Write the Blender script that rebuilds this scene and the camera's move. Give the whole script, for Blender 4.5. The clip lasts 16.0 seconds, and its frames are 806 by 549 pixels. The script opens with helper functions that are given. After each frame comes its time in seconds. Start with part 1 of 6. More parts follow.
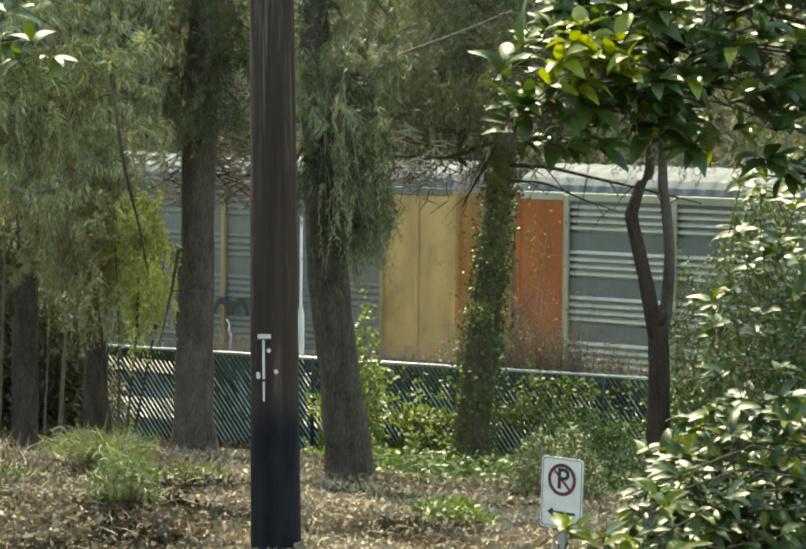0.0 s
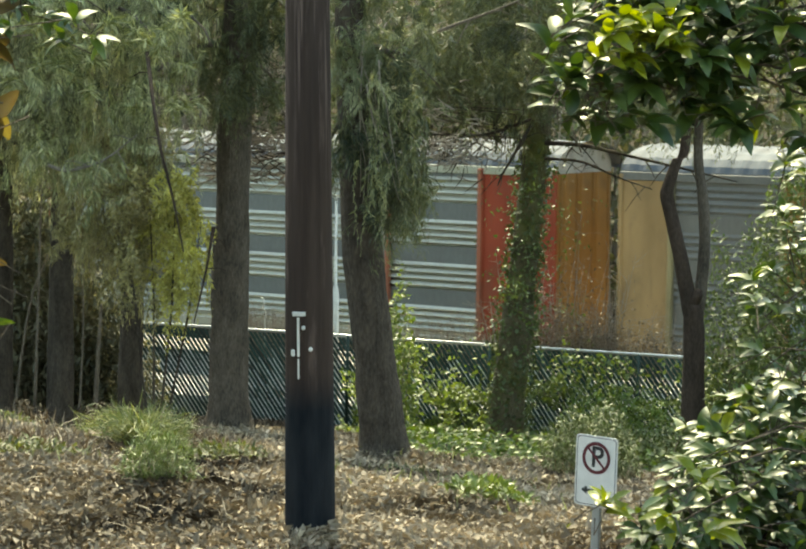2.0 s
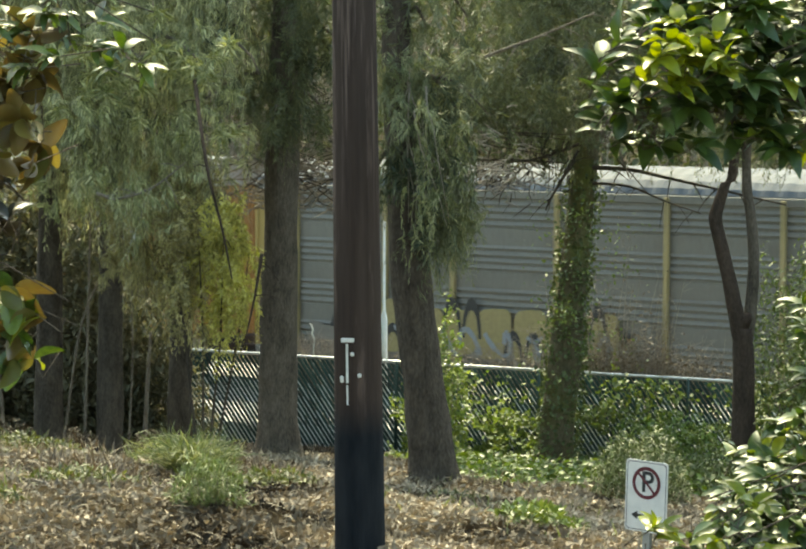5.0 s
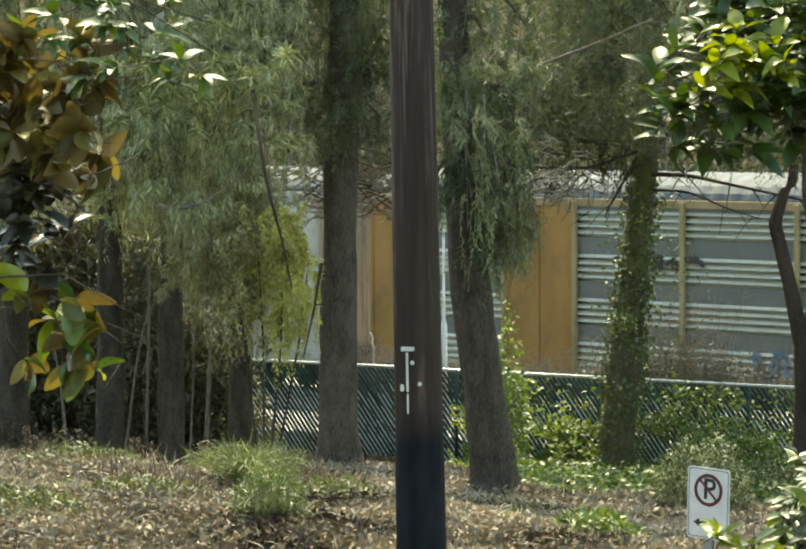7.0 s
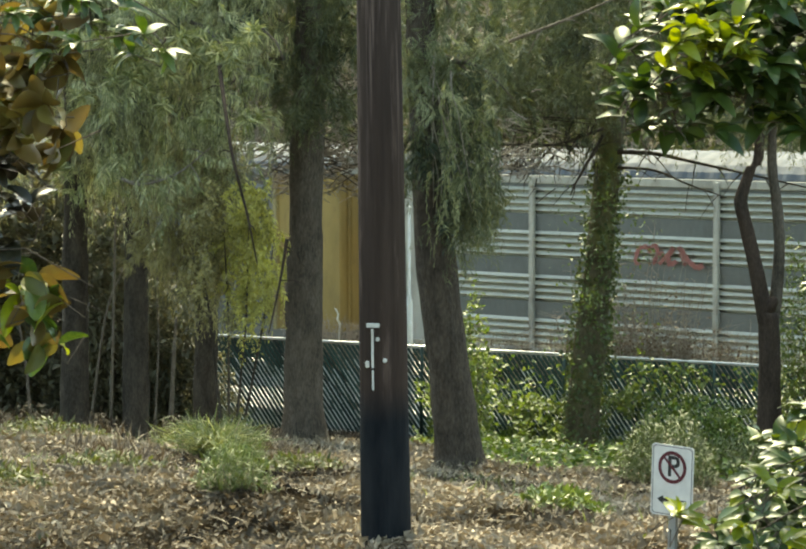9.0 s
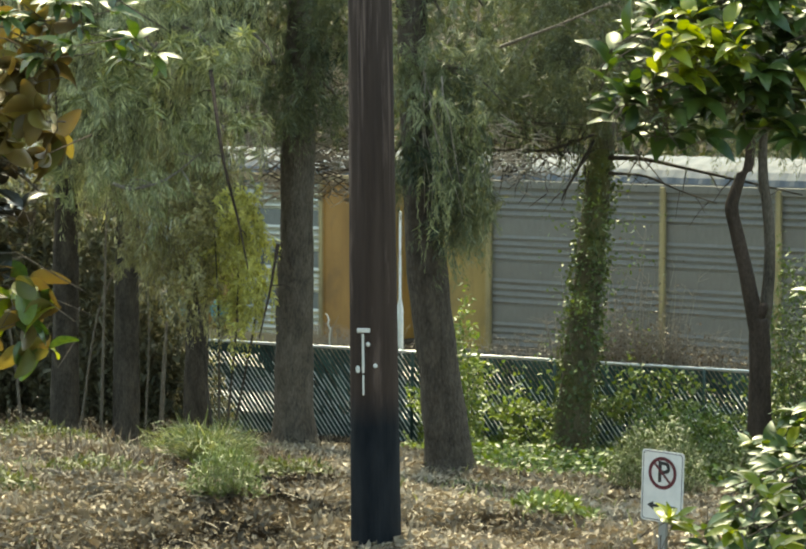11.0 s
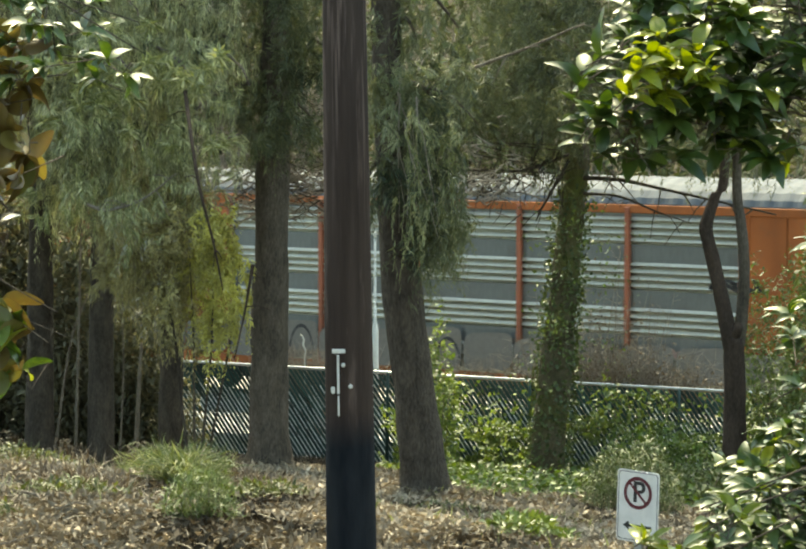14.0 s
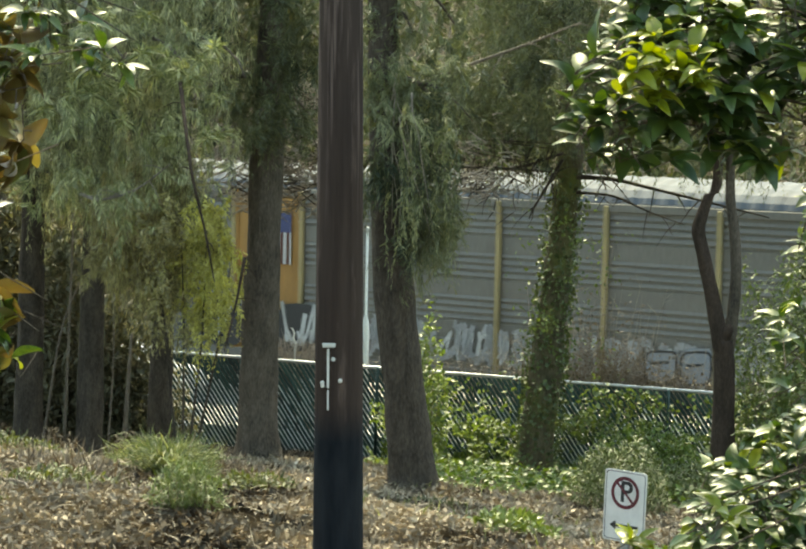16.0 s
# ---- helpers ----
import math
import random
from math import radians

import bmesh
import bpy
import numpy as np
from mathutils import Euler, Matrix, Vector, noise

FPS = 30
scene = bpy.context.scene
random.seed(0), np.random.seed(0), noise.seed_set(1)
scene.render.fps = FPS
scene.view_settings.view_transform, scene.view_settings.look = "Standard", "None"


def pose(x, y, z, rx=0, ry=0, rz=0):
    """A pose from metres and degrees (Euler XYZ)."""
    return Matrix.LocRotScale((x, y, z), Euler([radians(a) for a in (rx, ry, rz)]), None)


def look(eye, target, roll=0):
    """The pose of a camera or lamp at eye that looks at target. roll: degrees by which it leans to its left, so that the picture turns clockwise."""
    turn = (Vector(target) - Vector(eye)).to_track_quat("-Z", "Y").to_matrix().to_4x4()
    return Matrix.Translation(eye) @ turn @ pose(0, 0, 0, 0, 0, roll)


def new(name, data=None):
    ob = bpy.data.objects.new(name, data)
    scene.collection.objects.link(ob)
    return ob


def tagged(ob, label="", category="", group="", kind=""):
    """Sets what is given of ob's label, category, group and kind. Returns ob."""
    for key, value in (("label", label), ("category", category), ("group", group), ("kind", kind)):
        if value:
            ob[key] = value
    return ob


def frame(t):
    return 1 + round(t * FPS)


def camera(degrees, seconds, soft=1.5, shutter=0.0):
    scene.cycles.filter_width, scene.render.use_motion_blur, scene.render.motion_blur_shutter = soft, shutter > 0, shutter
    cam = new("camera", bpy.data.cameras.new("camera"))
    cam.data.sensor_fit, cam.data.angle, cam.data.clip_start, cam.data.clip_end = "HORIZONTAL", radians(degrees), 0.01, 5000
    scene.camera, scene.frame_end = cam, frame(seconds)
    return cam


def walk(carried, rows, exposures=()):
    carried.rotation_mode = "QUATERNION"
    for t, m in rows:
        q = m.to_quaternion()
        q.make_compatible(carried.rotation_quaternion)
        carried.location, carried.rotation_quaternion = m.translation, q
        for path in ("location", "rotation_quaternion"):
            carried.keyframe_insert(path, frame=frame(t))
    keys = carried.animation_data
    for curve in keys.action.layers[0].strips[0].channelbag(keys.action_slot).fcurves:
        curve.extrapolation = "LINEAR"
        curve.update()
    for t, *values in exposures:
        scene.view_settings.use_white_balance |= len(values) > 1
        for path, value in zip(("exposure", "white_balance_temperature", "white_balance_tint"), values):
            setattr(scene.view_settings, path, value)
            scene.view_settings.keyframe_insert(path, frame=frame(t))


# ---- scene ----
from mathutils import Quaternion

# ================= camera: hand held on one spot, a little above the road =================
EYE = Vector((0.0, 0.0, 2.9))
cam = camera(19.0, 16.0, 2.2, 0.12)
# seconds, turn to the left, tilt up, lean (degrees)
PANS = [
    (0.0, -2.579, -4.376, 0.55), (0.5, -2.602, -4.426, 0.56), (1.0, -2.420, -4.533, 0.52), (1.5, -2.079, -4.735, 0.59),
    (2.0, -1.756, -4.911, 0.61), (2.5, -1.458, -5.003, 0.62), (3.0, -1.173, -4.971, 0.48), (5.5, -0.275, -4.179, 0.06),
    (6.0, 0.254, -4.130, -0.06), (6.5, 0.694, -4.115, -0.26), (7.0, 0.818, -4.099, -0.39), (7.5, 0.674, -4.145, -0.41),
    (8.0, 0.372, -4.284, -0.34), (8.5, 0.166, -4.485, -0.20), (9.0, 0.001, -4.663, -0.05), (9.5, -0.126, -4.722, 0.06),
    (12.0, -0.276, -4.414, 0.07), (12.5, -0.325, -4.390, -0.06), (13.0, -0.432, -4.302, -0.10), (13.5, -0.614, -4.175, -0.02),
    (14.0, -0.816, -4.050, 0.03), (14.5, -1.054, -3.953, 0.23), (15.0, -1.257, -4.011, 0.66), (15.5, -1.241, -4.085, 0.98),
    (16.0, -1.014, -4.156, 1.17),
]


def aim(yaw, tilt, lean):
    y, p = radians(yaw), radians(tilt)
    return look(EYE, EYE + Vector((-math.sin(y) * math.cos(p), math.cos(y) * math.cos(p), math.sin(p))), lean)


walk(cam, [(t, aim(y, p, r)) for t, y, p, r in PANS], [(0.0, 2.14, 9000, -8), (16.0, 2.14, 9000, -8)])

# ================= daylight =================
world = bpy.data.worlds.new("world")
scene.world = world
world.use_nodes = True
wn = world.node_tree.nodes
sky = wn.new("ShaderNodeTexSky")
sky.sky_type = "NISHITA"
sky.sun_disc = False
SUN_EL, SUN_AZ = radians(56), radians(-4)      # azimuth from +y towards +x
sky.sun_elevation, sky.sun_rotation = SUN_EL, SUN_AZ
sky.air_density, sky.dust_density = 1.0, 1.5
wn["Background"].inputs["Strength"].default_value = 0.15
world.node_tree.links.new(sky.outputs[0], wn["Background"].inputs["Color"])
sun = new("sun", bpy.data.lights.new("sun", "SUN"))
sun.data.energy, sun.data.angle, sun.data.color = 2.15, radians(0.53), (1.0, 0.95, 0.86)
to_sun = Vector((math.sin(SUN_AZ) * math.cos(SUN_EL), math.cos(SUN_AZ) * math.cos(SUN_EL), math.sin(SUN_EL)))
sun.matrix_world = look(to_sun * 60, (0, 0, 0))


# ================= materials =================
def rgba(c):
    return (*c, 1.0)


class Mat:
    """A node material under construction."""

    def __init__(self, name, rough=0.7, metal=0.0, spec=0.5):
        self.m = bpy.data.materials.new(name)
        self.m.use_nodes = True
        self.t = self.m.node_tree
        self.b = self.t.nodes["Principled BSDF"]
        self.b.inputs["Roughness"].default_value = rough
        self.b.inputs["Metallic"].default_value = metal
        self.b.inputs["Specular IOR Level"].default_value = spec

    def n(self, kind, **inp):
        node = self.t.nodes.new(kind)
        for k, v in inp.items():
            node.inputs[k].default_value = v
        return node

    def link(self, a, b):
        self.t.links.new(a, b)

    def coords(self, scale=(1, 1, 1), src="Object"):
        tc = self.n("ShaderNodeTexCoord")
        mp = self.n("ShaderNodeMapping")
        mp.inputs["Scale"].default_value = scale
        self.link(tc.outputs[src], mp.inputs[0])
        return mp.outputs[0]

    def noise(self, scale, detail=4, stretch=(1, 1, 1), rough=0.6, src="Object"):
        nz = self.n("ShaderNodeTexNoise", Scale=scale, Detail=detail, Roughness=rough)
        self.link(self.coords(stretch, src), nz.inputs["Vector"])
        return nz.outputs["Fac"]

    def ramp(self, fac, stops):
        r = self.n("ShaderNodeValToRGB")
        el = r.color_ramp.elements
        while len(el) < len(stops):
            el.new(0.5)
        for e, (p, c) in zip(el, stops):
            e.position, e.color = p, rgba(c)
        self.link(fac, r.inputs[0])
        return r.outputs[0]

    def mix(self, fac, a, b, mode="MIX"):
        x = self.n("ShaderNodeMix")
        x.data_type, x.blend_type = "RGBA", mode
        for sock, v in ((x.inputs[0], fac), (x.inputs[6], a), (x.inputs[7], b)):
            if isinstance(v, (int, float)):
                sock.default_value = v
            elif isinstance(v, tuple):
                sock.default_value = rgba(v)
            else:
                self.link(v, sock)
        return x.outputs[2]

    def base(self, c):
        if isinstance(c, tuple):
            self.b.inputs["Base Color"].default_value = rgba(c)
        else:
            self.link(c, self.b.inputs["Base Color"])
        return self

    def bump(self, fac, strength=0.4, dist=0.02):
        bp = self.n("ShaderNodeBump", Strength=strength, Distance=dist)
        self.link(fac, bp.inputs["Height"])
        self.link(bp.outputs[0], self.b.inputs["Normal"])
        return self

    def roughness(self, fac, lo, hi):
        mr = self.n("ShaderNodeMapRange")
        mr.inputs[3].default_value, mr.inputs[4].default_value = lo, hi
        self.link(fac, mr.inputs[0])
        self.link(mr.outputs[0], self.b.inputs["Roughness"])
        return self


def bark(name, dark, light, scale=3.0, moss=None):
    k = Mat(name, 0.9, spec=0.2)
    g = k.noise(scale * 0.8, 6, (2, 2, 0.8))
    f = k.noise(scale * 6, 6, (2, 2, 0.7))
    c = k.mix(0.5, k.ramp(g, [(0.36, dark), (0.64, light)]), k.ramp(f, [(0.36, dark), (0.66, light)]))
    if moss:
        c = k.mix(k.ramp(k.noise(0.9, 3), [(0.5, (0, 0, 0)), (0.7, (1, 1, 1))]), c, moss)
    k.base(c).bump(f, 1.0, 0.04)
    return k.m


def leaf(name, stops, rough=0.5, through_light=0.35, tint=(1.0, 1.0, 0.4), spec=0.5, obj=False, patch=6.0, patchy=0.25):
    """Leaf: glossy front, light that shines through; hue by island or by object."""
    k = Mat(name, rough, spec=spec)
    src = k.n("ShaderNodeObjectInfo").outputs["Random"] if obj else k.n("ShaderNodeNewGeometry").outputs["Random Per Island"]
    c = k.ramp(src, stops)
    c = k.mix(patchy, c, k.ramp(k.noise(patch, 3), [(0.36, stops[0][1]), (0.64, stops[-1][1])]))
    k.base(c)
    tr = k.n("ShaderNodeBsdfTranslucent")
    k.link(k.mix(1.0, c, tint, "MULTIPLY"), tr.inputs["Color"])
    ad = k.n("ShaderNodeMixShader")
    ad.inputs[0].default_value = through_light
    k.link(k.b.outputs[0], ad.inputs[1])
    k.link(tr.outputs[0], ad.inputs[2])
    k.link(ad.outputs[0], k.t.nodes["Material Output"].inputs["Surface"])
    return k.m


def steel(name, col, rough=0.45, metal=0.6, rust=0.25, rustcol=(0.16, 0.075, 0.035)):
    k = Mat(name, rough, metal)
    big = k.noise(0.7, 5, (1, 1, 1.6))
    fine = k.noise(14, 4, (1, 1, 0.25))
    c = k.mix(0.5, tuple(v * 0.8 for v in col), k.ramp(fine, [(0.3, tuple(v * 0.7 for v in col)), (0.7, tuple(min(1, v * 1.2) for v in col))]))
    if rust:
        c = k.mix(k.ramp(big, [(0.62 - rust * 0.4, (0, 0, 0)), (0.95 - rust * 0.3, (1, 1, 1))]), c, rustcol)
    k.base(c).roughness(fine, rough * 0.8, min(1, rough * 1.3)).bump(fine, 0.12, 0.01)
    return k.m


def paint(name, col, rough=0.55, dirt=0.5, dirtcol=(0.10, 0.075, 0.05), spec=0.22):
    k = Mat(name, rough, spec=spec)
    big = k.noise(0.8, 5, (1.4, 1.4, 0.5))
    streak = k.noise(5, 4, (1, 1, 0.12))
    c = k.ramp(big, [(0.3, tuple(v * 0.75 for v in col)), (0.7, tuple(min(1, v * 1.12) for v in col))])
    c = k.mix(k.ramp(streak, [(0.72 - 0.3 * dirt, (0, 0, 0)), (1.0, (0.8, 0.8, 0.8))]), c, dirtcol)
    blotch = k.noise(1.7, 6, (1.2, 1.2, 0.7))
    c = k.mix(k.ramp(blotch, [(0.52, (0, 0, 0)), (0.75, (0.55 * dirt + 0.25, 0.55 * dirt + 0.25, 0.55 * dirt + 0.25))]), c, dirtcol)
    k.base(c).roughness(streak, rough * 0.8, min(1, rough * 1.3)).bump(streak, 0.1, 0.01)
    return k.m


def plain(name, col, rough=0.6, metal=0.0):
    k = Mat(name, rough, metal)
    f = k.noise(9, 4)
    k.base(k.ramp(f, [(0.3, tuple(v * 0.85 for v in col)), (0.7, tuple(min(1, v * 1.1) for v in col))]))
    return k.m


BARK_DARK = bark("bark_dark", (0.022, 0.017, 0.013), (0.10, 0.078, 0.060))
BARK_GREY = bark("bark_grey", (0.042, 0.033, 0.026), (0.165, 0.130, 0.102))
BARK_MOSS = bark("bark_moss", (0.05, 0.045, 0.025), (0.16, 0.13, 0.08), moss=(0.15, 0.16, 0.05))
BARK_RED = bark("bark_red", (0.028, 0.020, 0.015), (0.09, 0.060, 0.046))
TWIG_PALE = bark("twig_pale", (0.16, 0.13, 0.10), (0.36, 0.31, 0.26), 8)
# Brown sprays, and the weeping shrub's shaded side put into colour.
NEEDLE_BROWN = leaf("brown_shaded_needles", [(0.0, (0.09, 0.075, 0.032)), (0.5, (0.22, 0.19, 0.085)), (0.85, (0.38, 0.33, 0.15)), (1.0, (0.62, 0.54, 0.28))], 0.4, 0.35, (1.0, 0.95, 0.5), patch=1.5, patchy=0.35)
NEEDLE_OLIVE = leaf("olive_needles", [(0.0, (0.04, 0.055, 0.025)), (0.5, (0.13, 0.15, 0.07)), (0.8, (0.23, 0.24, 0.13)), (1.0, (0.46, 0.45, 0.27))], 0.5, 0.4, (1.0, 1.0, 0.55), spec=0.3, patch=1.1, patchy=0.45)
CANE = bark("cane", (0.10, 0.08, 0.06), (0.25, 0.21, 0.17), 6)
# The two pale upper stops stand in for sunlit streaks on the sprays.
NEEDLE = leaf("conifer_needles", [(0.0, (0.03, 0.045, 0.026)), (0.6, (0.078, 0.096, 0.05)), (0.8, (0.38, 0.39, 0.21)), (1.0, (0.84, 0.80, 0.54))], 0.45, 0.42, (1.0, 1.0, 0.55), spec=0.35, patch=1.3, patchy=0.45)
# Dark copy of the needles, shade put into its stops.
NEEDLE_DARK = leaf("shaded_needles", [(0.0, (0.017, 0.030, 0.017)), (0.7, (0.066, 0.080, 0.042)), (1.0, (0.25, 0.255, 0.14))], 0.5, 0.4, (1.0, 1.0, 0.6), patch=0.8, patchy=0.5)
THICKET = leaf("thicket_leaves", [(0.0, (0.045, 0.048, 0.028)), (0.6, (0.10, 0.098, 0.058)), (1.0, (0.24, 0.21, 0.14))], 0.6, 0.4, (1.0, 1.0, 0.6), patch=0.8, patchy=0.5)
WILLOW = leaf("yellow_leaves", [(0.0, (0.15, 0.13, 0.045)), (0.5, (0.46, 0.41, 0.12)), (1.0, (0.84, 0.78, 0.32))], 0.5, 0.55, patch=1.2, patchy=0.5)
IVY = leaf("ivy_leaves", [(0.0, (0.03, 0.06, 0.012)), (0.5, (0.07, 0.12, 0.02)), (1.0, (0.16, 0.22, 0.04))], 0.4, 0.4)
# Lit copy of the needles: sunlight put into the pale stops.
TUFT = leaf("sunlit_needles", [(0.0, (0.105, 0.13, 0.055)), (0.5, (0.175, 0.195, 0.085)), (1.0, (0.70, 0.68, 0.42))], 0.35, 0.45)
IVY_TRUNK = leaf("trunk_ivy_leaves", [(0.0, (0.035, 0.05, 0.013)), (0.6, (0.070, 0.095, 0.030)), (1.0, (0.145, 0.175, 0.06))], 0.5, 0.16)
IVY_PALE = leaf("pale_ivy_leaves", [(0.0, (0.05, 0.08, 0.024)), (0.5, (0.10, 0.14, 0.04)), (1.0, (0.21, 0.26, 0.09))], 0.45, 0.28)
BRIGHT = leaf("light_green_leaves", [(0.0, (0.07, 0.115, 0.03)), (0.6, (0.14, 0.195, 0.055)), (1.0, (0.28, 0.33, 0.12))], 0.45, 0.45)
OLIVE = leaf("olive_leaves", [(0.0, (0.03, 0.04, 0.014)), (0.6, (0.07, 0.085, 0.03)), (1.0, (0.17, 0.18, 0.075))], 0.5, 0.35)
GRASS = leaf("grass_blades", [(0.0, (0.045, 0.07, 0.026)), (0.6, (0.125, 0.155, 0.068)), (1.0, (0.38, 0.38, 0.23))], 0.6, 0.35)
LITTER = leaf("fallen_leaves", [(0.0, (0.014, 0.010, 0.006)), (0.5, (0.022, 0.017, 0.011)), (0.76, (0.058, 0.042, 0.027)), (0.9, (0.225, 0.168, 0.112)), (1.0, (0.76, 0.63, 0.47))], 0.7, 0.12, (1, 0.9, 0.7), 0.2, patch=0.5, patchy=0.42)
WOODS = leaf("woodland_leaves", [(0.0, (0.03, 0.05, 0.02)), (0.5, (0.07, 0.09, 0.04)), (1.0, (0.16, 0.14, 0.09))], 0.7, 0.25)
MAG_GREEN = leaf("magnolia_green", [(0.0, (0.015, 0.04, 0.01)), (0.6, (0.042, 0.085, 0.022)), (0.85, (0.075, 0.125, 0.03)), (1.0, (0.15, 0.20, 0.03))], 0.43, 0.34, (1, 1, 0.25), 0.8, True)
MAG_GREEN_STUFF = leaf("magnolia_green_far", [(0.0, (0.015, 0.04, 0.01)), (0.6, (0.042, 0.085, 0.022)), (0.85, (0.075, 0.125, 0.03)), (1.0, (0.14, 0.18, 0.03))], 0.43, 0.34, (1, 1, 0.25), 0.8)
MAG_BROWN = leaf("magnolia_bronze", [(0.0, (0.085, 0.055, 0.019)), (0.5, (0.165, 0.105, 0.030)), (0.8, (0.23, 0.18, 0.045)), (1.0, (0.10, 0.11, 0.026))], 0.45, 0.34, (1, 0.92, 0.6), 0.4, True)
# Shaded copy of the magnolia leaves: shade put into the colour.
MAG_SHADE = leaf("magnolia_shaded", [(0.0, (0.010, 0.014, 0.008)), (0.6, (0.022, 0.022, 0.012)), (1.0, (0.06, 0.045, 0.018))], 0.34, 0.12, (1, 0.9, 0.4), 0.45, True)
MAG_YELLOW = leaf("magnolia_young", [(0.0, (0.13, 0.17, 0.015)), (1.0, (0.29, 0.31, 0.035))], 0.3, 0.45, (1, 1, 0.3), 0.6, True)


def soil():
    k = Mat("leafy_soil", 0.95, spec=0.1)
    a = k.noise(0.35, 5)
    b = k.noise(7, 6)
    c = k.mix(0.55, k.ramp(a, [(0.35, (0.024, 0.019, 0.010)), (0.65, (0.05, 0.037, 0.022))]), k.ramp(b, [(0.3, (0.012, 0.009, 0.005)), (0.7, (0.07, 0.052, 0.033))]))
    k.base(c).bump(b, 0.8, 0.06)
    return k.m


SOIL = soil()
ROAD = plain("pale_concrete", (0.40, 0.395, 0.38), 0.85)
BALLAST = plain("ballast_stone", (0.38, 0.36, 0.33), 0.9)
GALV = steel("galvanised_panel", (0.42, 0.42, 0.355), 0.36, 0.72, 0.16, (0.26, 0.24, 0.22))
# Darker copy for flat faces: the ribs' brighter sky reflection put into colour.
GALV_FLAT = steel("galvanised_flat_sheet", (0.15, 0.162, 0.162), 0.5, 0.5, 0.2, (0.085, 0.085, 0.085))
GALV_ROOF = steel("galvanised_roof", (0.105, 0.12, 0.138), 0.75, 0.2, 0.3, (0.085, 0.08, 0.075))
MESH_GREY = steel("dull_grey_panel", (0.178, 0.172, 0.158), 0.6, 0.4, 0.25, (0.125, 0.115, 0.105))
UNDER = paint("underframe_black", (0.045, 0.04, 0.038), 0.8)
YELLOW = paint("faded_yellow_paint", (0.29, 0.205, 0.075), 0.55, 0.5)
PALE_YELLOW = paint("pale_yellow_paint", (0.45, 0.295, 0.125), 0.55, 0.55)
OCHRE = paint("ochre_paint", (0.29, 0.16, 0.055), 0.55, 0.5)
TAN = paint("tan_brown_paint", (0.34, 0.215, 0.10), 0.55, 0.5)
ORANGE = paint("orange_paint", (0.33, 0.10, 0.033), 0.5, 0.5)
RED = paint("oxide_red_paint", (0.26, 0.045, 0.022), 0.5, 0.45)
DARK_RED = paint("dark_red_paint", (0.075, 0.018, 0.014), 0.5, 0.5)
GREY_WHITE = paint("dirty_white_paint", (0.40, 0.39, 0.35), 0.55, 0.75)
POST_TAN = paint("tan_post_paint", (0.29, 0.235, 0.125), 0.6, 0.5)
EAVE_TAN = paint("tan_eave_paint", (0.29, 0.22, 0.13), 0.55, 0.6)
RUST_POST = paint("rusty_red_post", (0.30, 0.10, 0.06), 0.6, 0.4)


# ================= mesh helpers =================
def mesh(name, verts, faces, mat=None, smooth=False):
    me = bpy.data.meshes.new(name)
    me.from_pydata([tuple(v) for v in verts], [], [tuple(f) for f in faces])
    if smooth:
        me.polygons.foreach_set("use_smooth", [True] * len(me.polygons))
    if mat:
        me.materials.append(mat)
    me.update()
    return me


